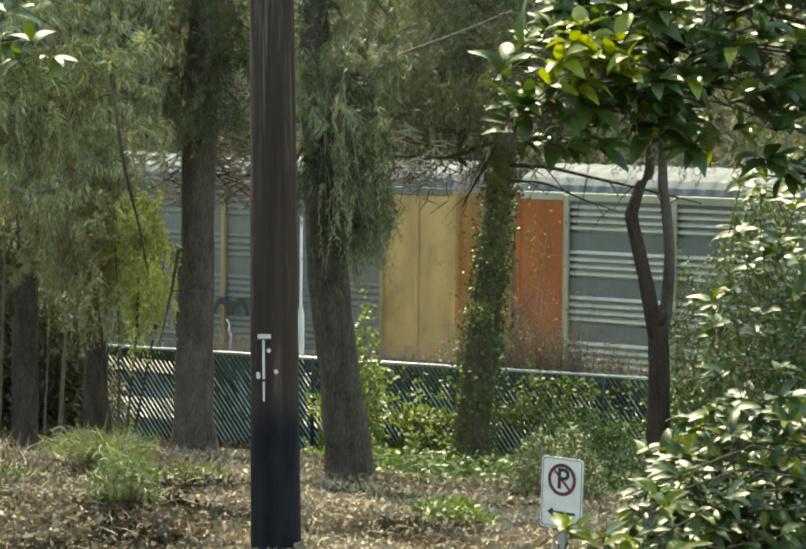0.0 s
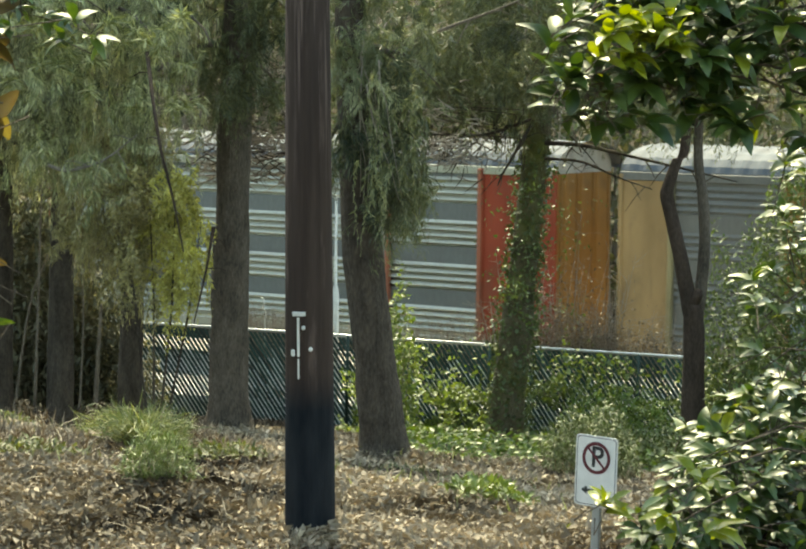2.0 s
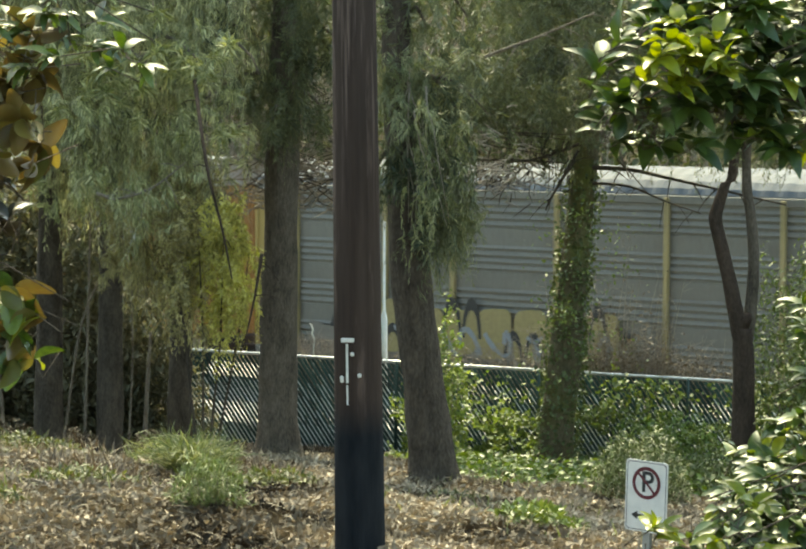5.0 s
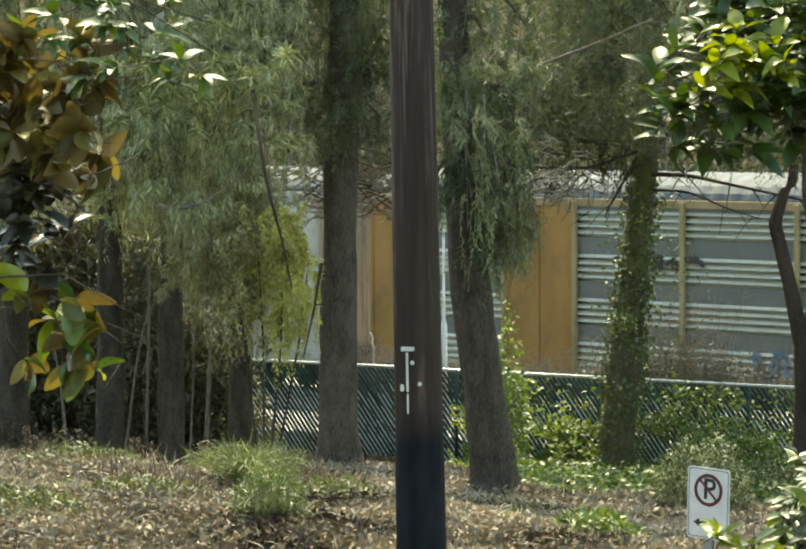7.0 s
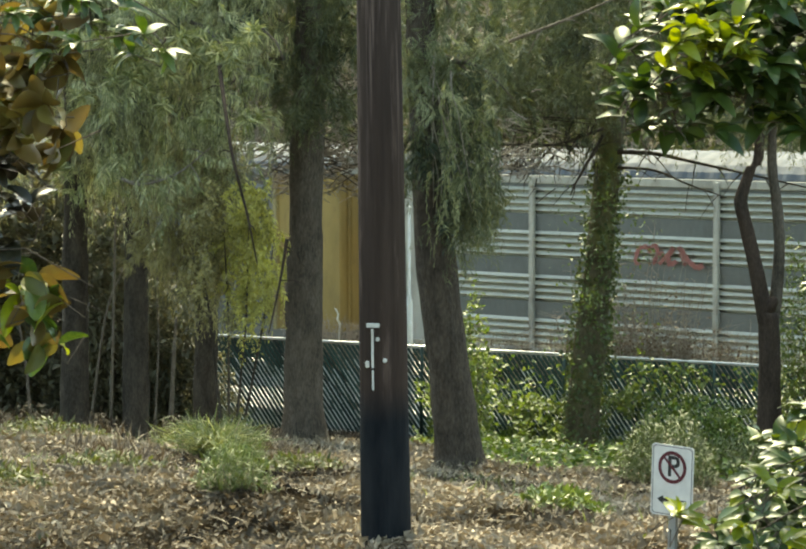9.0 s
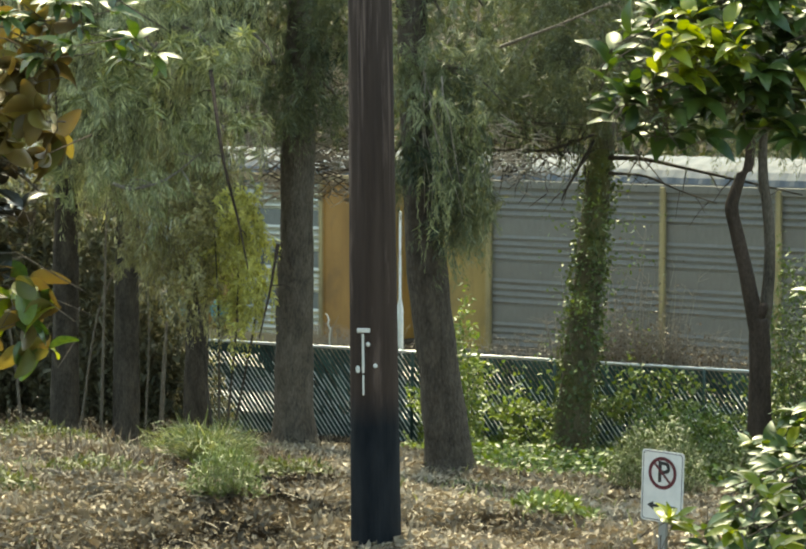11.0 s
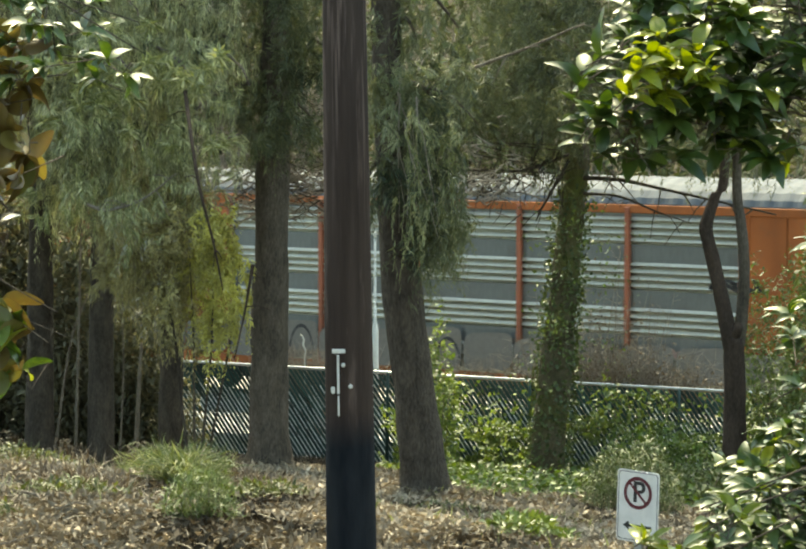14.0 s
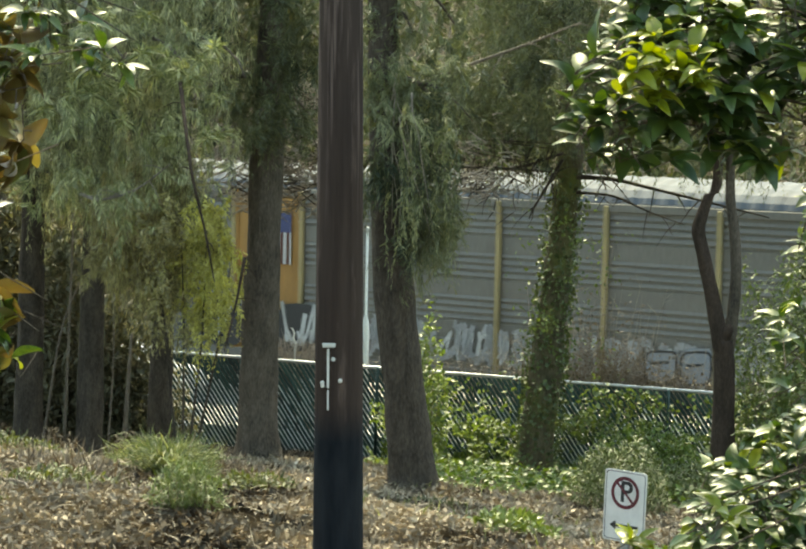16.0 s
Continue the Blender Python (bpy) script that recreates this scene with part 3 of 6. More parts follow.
def build_car(k, side, posts, lead, trail, end, eave, label, second=None, tags=(), end_panel_label="", cap=None, turned=False):
    """turned: the car runs rear end first."""
    root = thing("autorack_car", pose(0, 0, 0), label, "railway car", "cars of the train")
    for width in BAYS:
        if (side.name, width) not in SIDE_MESH:
            SIDE_MESH[side.name, width] = panel_mesh(side, width)
    bays, front, rear = (BAYS[::-1], TRAIL, LEAD) if turned else (BAYS, LEAD, TRAIL)
    marks = [rear + sum(bays[:i]) for i in range(len(bays) + 1)]
    h = LENGTH / 2
    body = Geo().box(-h + 0.35, h - 0.35, -HALF + 0.25, HALF, FLOOR, EAVE - 0.02)
    part("body", body.done("body", MESH_GREY), root, "dull grey inner rack and far side")
    part("roof", ROOF, root, "ribbed galvanised roof")
    part("underframe", Geo().box(-h, h, -1.42, 1.42, 0.86, FLOOR, 0.03).box(-h + 5, h - 5, -0.5, 0.5, 0.5, 0.87, 0.03).done("underframe", UNDER), root, "black steel underframe")
    for x in (-h + 3.1, h - 3.1):
        bogie = part("bogie", Geo().box(-1.3, 1.3, -1.1, -0.9, 0.35, 0.62, 0.05).box(-1.3, 1.3, 0.9, 1.1, 0.35, 0.62, 0.05).box(-0.25, 0.25, -1.1, 1.1, 0.4, 0.8, 0.04).done("bogie", UNDER), root, "", pose(x, 0, 0))
        for wx in (-0.88, 0.88):
            g = Geo()
            for wy in (-0.75, 0.75):
                g.tube([(0, wy - 0.06, 0.42), (0, wy + 0.06, 0.42)], 0.42, 20)
            g.tube([(0, -0.75, 0.42), (0, 0.75, 0.42)], 0.08, 8)
            part("wheelset", g.done("wheelset", UNDER), bogie, "", pose(wx, 0, 0))
    for sgn in (1, -1):
        part("coupler", Geo().box(-0.5, 0.42, -0.14, 0.14, 0.72, 0.98, 0.03).done("coupler", UNDER), root, "", pose(sgn * (h + 0.35), 0, 0))
    eb = Geo().box(-h, h, -HALF - 0.06, -HALF + 0.02, EAVE - 0.14, EAVE + 0.05, 0.015)
    part("eave_beam", eb.done("eave_beam", eave), root)
    sl = Geo().box(-h, h, -HALF - 0.07, -HALF + 0.02, FLOOR - 0.22, FLOOR + 0.03, 0.015)
    part("side_sill", sl.done("side_sill", eave), root)
    part("solid_panel", flat_panel(front, lead, 0 if turned else 1), root, "", pose(h - front, 0, 0))
    part("solid_panel", flat_panel(rear, trail, 1 if turned else 0), root, "", pose(-h, 0, 0))
    spost = Geo().box(-0.06, 0.06, -HALF - 0.11, -HALF + 0.01, FLOOR, EAVE, 0.018).done("post", posts)
    for i, width in enumerate(bays):
        x = -h + marks[i]
        if second and i in second:
            part("solid_panel", flat_panel(width - 0.1, second[i]), root, "", pose(x + 0.05, 0, 0))
        else:
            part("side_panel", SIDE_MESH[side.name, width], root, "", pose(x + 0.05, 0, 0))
    for x in marks:
        part("post", spost, root, "", pose(-h + x, 0, 0))
    fold = [(0, -0.02), (0, 0.05), (0.05, 0.08), (0.12, 0.08), (0.14, 0.04), (0.57, 0.04), (0.59, 0.08), (0.66, 0.08), (0.71, 0.05), (0.71, -0.02)]
    leaf_mesh = folded(fold, FLOOR, EAVE - 0.1, "y", end, "door_leaf")
    for sgn in (1, -1):
        for j in range(4):
            part("door_leaf", leaf_mesh, root, "", pose(sgn * (h - 0.33), sgn * (-HALF + 0.04 + j * 0.735), 0, 0, 0, 0 if sgn > 0 else 180))
        gp = Geo().add([(0, y, z) for y, z in ROOF_PROF] + [(0, 1.5, EAVE - 0.12), (0, -1.5, EAVE - 0.12)], [tuple(range(len(ROOF_PROF) + 2))])
        part("roof_end", gp.done("roof_end", cap or GREY_WHITE), root, "pale roof end plate", pose(sgn * (h - 0.3), 0, 0))
    for seed, x, z, width, height, col, dense, thick in tags:
        tagged(part("graffiti", strokes(seed, width, height, SPRAY[col], dense, thick), root, "sprayed strokes", pose(x, -HALF - 0.075, FLOOR + z)), kind="stuff")
    CARS.append((root, k))
    return root


CARS = []


def build_train():
    galv = "autorack car with ribbed galvanised sides"
    build_car(0, GALV, GALV, GALV, ORANGE, ORANGE, GALV, galv + " and orange rear panel")
    car = build_car(1, MESH_GREY, POST_TAN, PALE_YELLOW, TAN, PALE_YELLOW, MESH_GREY, "dull grey autorack car with pale yellow ends and posts", {1: OCHRE})
    sprayed(car, daub(2, 1.15, 1.3, "grey", 22), "white ragged sprayed patch", 1.95, 0.95, 0.115)
    sprayed(car, strokes(3, 0.9, 1.2, SPRAY["slate"], 0.8, 0.06), "grey sprayed strokes", 2.0, 0.9, 0.12)
    sprayed(car, arches(1.3, 0.75, 0.16, 1, "grey"), "pale sprayed arch", 5.3, 0.3, 0.122)
    sprayed(car, daub(5, 1.5, 1.0, "white", 26, 0.25), "white ragged sprayed patch", -9.0, 2.35, 0.115)
    sprayed(car, daub(8, 1.8, 1.75, "slate", 30, 0.06), "dull grey paint over the lower panel", -9.15, 0.0, 0.112)
    tagged(part("graffiti", arches(1.1, 0.42, 0.4), CARS[-1][0], "two black sprayed arches", pose(6.44, -HALF - 0.125, FLOOR + 0.75)), kind="stuff")
    build_car(2, GALV, RUST_POST, RED, RED, OCHRE, GALV, galv + ", red ends, rusty posts")
    build_car(3, MESH_GREY, POST_TAN, RED, YELLOW, RED, MESH_GREY, "dull grey autorack car with red front and yellow spray paint",
              tags=[(6, -11.0, 0.2, 8.5, 0.8, "black", 0.5, 0.12)])
    car = CARS[-1][0]
    sprayed(car, block_row(62, 7.6, 1.35, 8, False, "yellow"), "dull yellow sprayed letters", -10.5, 0.05, 0.118)
    sprayed(car, daub(14, 9.0, 0.85, "buff", 60), "dull buff sprayed band", -11.6, 0.0, 0.113)
    for k in range(4):
        sprayed(car, arches(1.1, 0.75 + 0.2 * (k % 2), 0.3), "black sprayed arches", -9.4 + 1.7 * k, 0.05 + 0.5 * (k % 2), 0.124)
    sprayed(car, strokes(15, 6.0, 0.7, SPRAY["slate"], 0.6, 0.1), "grey sprayed strokes", -9.0, 0.1, 0.128)
    build_car(4, GALV, POST_TAN, OCHRE, OCHRE, PALE_YELLOW, EAVE_TAN, galv + ", ochre panels and eave", {7: OCHRE, 1: OCHRE},
              tags=[(9, -3.0, 0.1, 7.5, 0.7, "blue", 1.2, 0.12), (10, -2.0, 0.2, 6.0, 0.6, "white", 0.7, 0.05), (12, -5.8, 2.45, 1.0, 0.3, "black", 1.5, 0.1)])
    build_car(5, GALV, GREY_WHITE, GREY_WHITE, GREY_WHITE, GREY_WHITE, GREY_WHITE, galv + " and dirty white posts",
              tags=[(31, -6.7, 2.05, 1.4, 0.5, "red", 1.3, 0.09)])
    build_car(6, MESH_GREY, POST_TAN, YELLOW, YELLOW, YELLOW, MESH_GREY, "dull grey autorack car with mustard yellow front end")
    build_car(7, GALV, POST_TAN, OCHRE, OCHRE, YELLOW, EAVE_TAN, galv + ", ochre panels, sprayed lower edge", {7: OCHRE, 1: OCHRE},
              tags=[(13, -12.3, 0.1, 1.1, 0.9, "white", 1.0, 0.06), (33, -7.6, 0.1, 2.2, 1.0, "white", 0.9, 0.06), (34, -0.8, 0.1, 2.8, 0.95, "white", 1.0, 0.055), (35, -0.7, 0.15, 2.6, 0.8, "black", 1.0, 0.07),
                    (14, 6.5, 0.1, 1.9, 0.7, "teal", 1.4, 0.12), (15, -12.5, 0.0, 1.4, 0.7, "blue", 1.3, 0.10), (36, -7.6, 0.0, 2.3, 0.8, "slate", 1.3, 0.1), (37, -7.0, 2.3, 1.7, 0.4, "black", 1.5, 0.1)])
    build_car(8, GALV, RUST_POST, ORANGE, ORANGE, DARK_RED, ORANGE, galv + ", orange panels and eave", {7: ORANGE, 1: ORANGE},
              tags=[(17, -11.0, 0.1, 9.0, 0.8, "black", 0.7, 0.07), (18, 1.0, 0.2, 6.0, 0.7, "rose", 0.9, 0.1), (19, 5.9, 2.2, 1.2, 0.25, "black", 1.6, 0.08)])
    tagged(part("graffiti", block_row(61, 19.5, 1.05, 14, False, "buff"), CARS[-1][0], "pale buff sprayed band", pose(-11.6, -HALF - 0.118, FLOOR)), kind="stuff")
    for k, gx in enumerate((-10.6, -6.3, -2.0, 2.6)):
        tagged(part("graffiti", arches(1.5, 0.7, 0.12), CARS[-1][0], "black sprayed arches", pose(gx, -HALF - 0.123, FLOOR + 0.12 + 0.08 * (k % 2))), kind="stuff")
    car = build_car(9, MESH_GREY, POST_TAN, OCHRE, YELLOW, OCHRE, MESH_GREY, "dull grey autorack car with yellow ends and white spray paint", {1: OCHRE},
                    tags=[(21, -8.0, 0.1, 16.0, 1.0, "grey", 1.3, 0.16), (22, -8.0, 0.1, 17.5, 0.9, "white", 0.8, 0.06)], turned=True)
    for edge in (False, True):
        tagged(part("graffiti", block_row(41, 4.4, 0.98, 6, edge), car, "black outlines of painted blocks" if edge else "slate-blue painted blocks", pose(7.2, -HALF - (0.122 if edge else 0.118), FLOOR + 0.05)), kind="stuff")
        tagged(part("graffiti", block_row(43, 1.7, 0.95, 2, edge), car, "black outlines of painted blocks" if edge else "slate-blue painted blocks", pose(2.9, -HALF - (0.122 if edge else 0.118), FLOOR + 0.05)), kind="stuff")
    tagged(part("graffiti", block_row(47, 3.3, 1.5, 3, False, "black"), car, "black sprayed block", pose(-9.5, -HALF - 0.115, FLOOR)), kind="stuff")
    tagged(part("graffiti", strokes(24, 3.0, 1.3, SPRAY["white"], 0.8, 0.09), car, "white sprayed strokes", pose(-9.4, -HALF - 0.125, FLOOR + 0.1)), kind="stuff")
    flag(car, -7.95, 3.35)
    build_car(10, GALV, GALV, YELLOW, YELLOW, YELLOW, GALV, galv + " and yellow ends")


def flag(car, x, z):
    """Painted flag: blue field above upright red and white stripes."""
    w, h = 0.95, 1.25
    fl = part("flag", Geo().add([(0, 0, 0), (w, 0, 0), (w, 0, h), (0, 0, h)], [(0, 1, 2, 3)]).done("flag", SPRAY["white"]), car, "painted flag, stripes hanging down", pose(x, -HALF - 0.082, z))
    for i in range(5):
        part("stripe", Geo().add([(w * (i * 2 + 0.5) / 10, -0.004, 0), (w * (i * 2 + 1.5) / 10, -0.004, 0), (w * (i * 2 + 1.5) / 10, -0.004, h * 0.62), (w * (i * 2 + 0.5) / 10, -0.004, h * 0.62)], [(0, 1, 2, 3)]).done("stripe", DARK_RED), fl)
    part("field", Geo().add([(0, -0.004, h * 0.62), (w, -0.004, h * 0.62), (w, -0.004, h), (0, -0.004, h)], [(0, 1, 2, 3)]).done("field", plain("flag_blue", (0.03, 0.04, 0.12), 0.6)), fl)


def car_pose(k, t):
    s = S0 + SPEED * t - PITCH * k + LENGTH / 2
    p = TRACK + ALONG * s + Vector((0.58270, 0.81269, 0)) * HALF
    return pose(p.x, p.y, RAIL_Z, 0, 0, TURN)


build_fence()
build_train()


# ================= utility pole and sign =================
def nearer(ob, k):
    """Shrinks a thing towards the eye's place, so that it stands k times as far off."""
    ob.matrix_basis = Matrix.Translation(EYE) @ Matrix.Scale(k, 4) @ Matrix.Translation(-EYE) @ ob.matrix_basis
    return ob


def build_pole():
    x, y = -0.115, 15.8
    k = Mat("pole_wood", 0.92, spec=0.1)
    g1 = k.noise(2.2, 6, (4, 4, 0.12))
    fine = k.noise(7, 6, (3, 3, 0.22))
    c = k.mix(0.5, k.ramp(g1, [(0.3, (0.025, 0.017, 0.015)), (0.72, (0.070, 0.050, 0.044))]), k.ramp(fine, [(0.3, (0.028, 0.020, 0.017)), (0.66, (0.066, 0.045, 0.036)), (0.86, (0.17, 0.13, 0.115))]))
    c = k.mix(k.ramp(k.noise(2.6, 5, (4, 4, 0.5)), [(0.56, (0, 0, 0)), (0.72, (0.7, 0.7, 0.7))]), c, (0.15, 0.105, 0.09))
    worn = k.mix(k.ramp(k.noise(3.2, 6, (9, 9, 0.3)), [(0.53, (0, 0, 0)), (0.66, (0.6, 0.6, 0.6))]), c, (0.185, 0.130, 0.112))
    tc = k.n("ShaderNodeTexCoord")
    sep = k.n("ShaderNodeSeparateXYZ")
    k.link(tc.outputs["Object"], sep.inputs[0])
    mr = k.n("ShaderNodeMapRange")
    mr.inputs[1].default_value, mr.inputs[2].default_value = 0.75, 1.0
    k.link(sep.outputs[2], mr.inputs[0])
    high = k.n("ShaderNodeMapRange")
    high.inputs[1].default_value, high.inputs[2].default_value = 2.0, 2.9
    k.link(sep.outputs[2], high.inputs[0])
    c = k.mix(high.outputs[0], c, worn)
    k.base(k.mix(mr.outputs[0], k.ramp(k.noise(3, 5, (2, 2, 0.5)), [(0.35, (0.007, 0.009, 0.012)), (0.7, (0.022, 0.024, 0.028))]), c)).bump(fine, 0.8, 0.012)
    z0 = gz(x, y)
    pole = thing("utility_pole", pose(x, y, z0 - 0.05, 0, -0.7, 0), "dark brown weathered wooden utility pole standing in leaf litter", "utility pole")
    pts = [(0, 0, -0.6 + i * 0.35) for i in range(28)]
    shaft = Geo().tube(pts, [0.172 - 0.0023 * i for i in range(28)], 28)
    part("shaft", shaft.done("shaft", k.m, True), pole)
    nearer(pole, 0.973)
    tag = plain("aluminium_tag", (0.62, 0.60, 0.56), 0.5)
    for nm, x0, x1, za, zb in (("tag_plate", -0.108, -0.022, 1.376, 1.404), ("tag_strip", -0.078, -0.062, 1.11, 1.366), ("tag_strip", -0.076, -0.064, 0.965, 1.095)):
        g = Geo()
        xm = (x0 + x1) / 2
        yy = -math.sqrt(0.17 ** 2 - xm ** 2) - 0.006
        g.box(x0, x1, yy, yy + 0.03, za, zb, 0.003)
        part(nm, g.done(nm, tag), pole, "pale metal identification strip")
    for dx, z in ((-0.036, 1.30), (0.010, 1.16), (-0.106, 1.142), (-0.105, 1.124)):
        yy = -math.sqrt(0.17 ** 2 - dx ** 2)
        part("nail_head", Geo().tube([(dx, yy + 0.01, z), (dx, yy - 0.008, z), (dx, yy - 0.012, z)], [0.014, 0.014, 0.008], 10).done("nail_head", tag), pole)


def ring(r0, r1, n=40, y=0.0):
    v = [(r * math.cos(2 * math.pi * i / n), y, r * math.sin(2 * math.pi * i / n)) for r in (r0, r1) for i in range(n)]
    return v, [(i, (i + 1) % n, n + (i + 1) % n, n + i) for i in range(n)]


def build_sign():
    x, y = 1.672, 14.9
    z0 = gz(x, y)
    top = 0.615
    sign = thing("parking_sign", pose(x, y, 0, 0, 1.5, -38), "white no parking sign on a grey steel post", "road sign")
    post = Geo().box(-0.028, 0.028, 0.012, 0.045, z0 - 0.4, top - 0.05, 0.004)
    part("post", post.done("post", plain("post_steel", (0.36, 0.36, 0.35), 0.5, 0.5)), sign, "grey steel channel post")
    w, h, r = 0.152, 0.225, 0.022
    cz = top - h
    outline = []
    for cx, cz2, a0 in ((w - r, h - r, 0), (-w + r, h - r, 90), (-w + r, -h + r, 180), (w - r, -h + r, 270)):
        for i in range(6):
            a = radians(a0 + i * 18)
            outline.append((cx + r * math.cos(a), cz2 + r * math.sin(a)))
    n = len(outline)

    def plate(scale, yf, yb):
        v = [(px * scale[0], yf, cz + pz * scale[1]) for px, pz in outline] + [(px * scale[0], yb, cz + pz * scale[1]) for px, pz in outline]
        return v, [tuple(range(n)), tuple(range(2 * n - 1, n - 1, -1))] + [(i, n + i, n + (i + 1) % n, (i + 1) % n) for i in range(n)]
    white = plain("sign_white", (0.70, 0.66, 0.63), 0.5)
    black = plain("sign_black", (0.02, 0.02, 0.022), 0.5)
    red = plain("sign_red", (0.10, 0.011, 0.018), 0.5)
    part("plate", Geo().add(*plate((1, 1), 0.0, 0.004)).done("plate", white), sign)
    v, f = plate((0.94, 0.96), -0.001, -0.001)
    vi, _ = plate((0.91, 0.94), -0.001, -0.001)
    part("border", Geo().add(v[:n] + vi[:n], [(i, (i + 1) % n, n + (i + 1) % n, n + i) for i in range(n)]).done("border", black), sign, "thin black border line")
    cy = cz + 0.085
    v, f = ring(0.080, 0.103)
    g = Geo().add([(a, -0.003, cy + b) for a, _, b in v], f)
    part("ring", g.done("ring", red), sign, "dark red ring")
    txt = bpy.data.curves.new("letter", "FONT")
    txt.body, txt.size, txt.align_x, txt.align_y, txt.extrude = "P", 0.185, "CENTER", "CENTER", 0.0006
    txt.offset = 0.003
    txt.materials.append(black)
    ob = new("letter", txt)
    ob.parent = sign
    ob.matrix_basis = pose(0.006, -0.002, cy, 90, 0, 0)
    tagged(ob, "black letter P")
    c, s = math.cos(radians(-45)), math.sin(radians(-45))
    bar = [(-0.088, -0.008), (0.088, -0.008), (0.088, 0.008), (-0.088, 0.008)]
    part("slash", Geo().add([(a * c - b * s, -0.0045, cy + a * s + b * c) for a, b in bar], [(0, 1, 2, 3)]).done("slash", red), sign, "dark red slash")
    az = cz - 0.125
    arrow = [(-0.105, 0), (-0.06, 0.028), (-0.06, 0.009), (0.105, 0.009), (0.105, -0.009), (-0.06, -0.009), (-0.06, -0.028)]
    part("arrow", Geo().add([(a, -0.002, az + b) for a, b in arrow], [tuple(range(7))]).done("arrow", black), sign, "black arrow pointing along the kerb")


build_pole()
build_sign()


# ================= trees =================
def spline(ctrl, n):
    """Points along a smooth line through the control points (x, y, z, radius)."""
    c = [np.array(p, float) for p in ctrl]
    c = [2 * c[0] - c[1]] + c + [2 * c[-1] - c[-2]]
    out = []
    for i in range(1, len(c) - 2):
        for k in range(n):
            t = k / n
            out.append(0.5 * ((2 * c[i]) + (c[i + 1] - c[i - 1]) * t + (2 * c[i - 1] - 5 * c[i] + 4 * c[i + 1] - c[i + 2]) * t * t + (3 * c[i] - c[i - 1] - 3 * c[i + 1] + c[i + 2]) * t ** 3))
    out.append(c[-2])
    return out


def trunk_mesh(name, ctrl, mat, sides=20, n=12, rough=0.17, seed=1):
    pts = spline(ctrl, n)
    g = Geo()
    rnd = random.Random(seed)
    v, f = [], []
    for i, p in enumerate(pts):
        for k in range(sides):
            a = 2 * math.pi * k / sides
            lump = 1 + rough * (noise.noise(Vector((math.cos(a) * 2.2, math.sin(a) * 2.2, p[2] * 0.8 + seed * 9))) + 0.5 * noise.noise(Vector((math.cos(a) * 6, math.sin(a) * 6, p[2] * 2.5 + seed))))
            v.append((p[0] + p[3] * lump * math.cos(a), p[1] + p[3] * lump * math.sin(a), p[2]))
    for i in range(len(pts) - 1):
        for k in range(sides):
            j = (k + 1) % sides
            f.append((i * sides + k, i * sides + j, (i + 1) * sides + j, (i + 1) * sides + k))
    f.append(tuple(range((len(pts) - 1) * sides, len(pts) * sides)))
    return g.add(v, f).done(name, mat, True)


def strands(anchors, length, mat, name, leaf_len=0.15, per=60, spread=0.07, lean=0.3, thin=(0.09, 0.17), fluff=0.62):
    """Hanging conifer sprays: many thin needles along drooping strings, some sprays stiffer than others."""
    n = len(anchors)
    t = np.linspace(0, 1, per)[None, :, None]
    stiff = (RNG.uniform(0, 1, (n, 1, 1)) < 0.35)
    d = RNG.normal(size=(n, 1, 3)) * np.where(stiff, 2.2 * lean, lean)
    d[..., 2] = 0
    drop = np.zeros((n, per, 3))
    ln = length[:, None, None]
    drop += d * ln * np.sqrt(t)
    drop[..., 2:3] -= ln * t ** 1.25 * np.where(stiff, 0.45, 1.0)
    sway = RNG.normal(size=(n, 1, 3)) * 0.05 * np.sin(t * 5 + RNG.uniform(0, 6, (n, 1, 1)))
    line = anchors[:, None, :] + drop + sway
    along = np.gradient(line, axis=1)
    along = (along / np.maximum(1e-6, np.linalg.norm(along, axis=2, keepdims=True))).reshape(-1, 3)
    p = line.reshape(-1, 3) + RNG.normal(size=(n * per, 3)) * spread * 0.3
    ax = along * 0.75 + unit(len(p)) * fluff
    L = leaf_len * RNG.uniform(0.6, 1.35, len(p)) * np.tile(np.linspace(1.15, 0.6, per), n)
    return leaves(name, p, ax, unit(len(p)), L, L * RNG.uniform(*thin, len(p)), mat, simple=True)


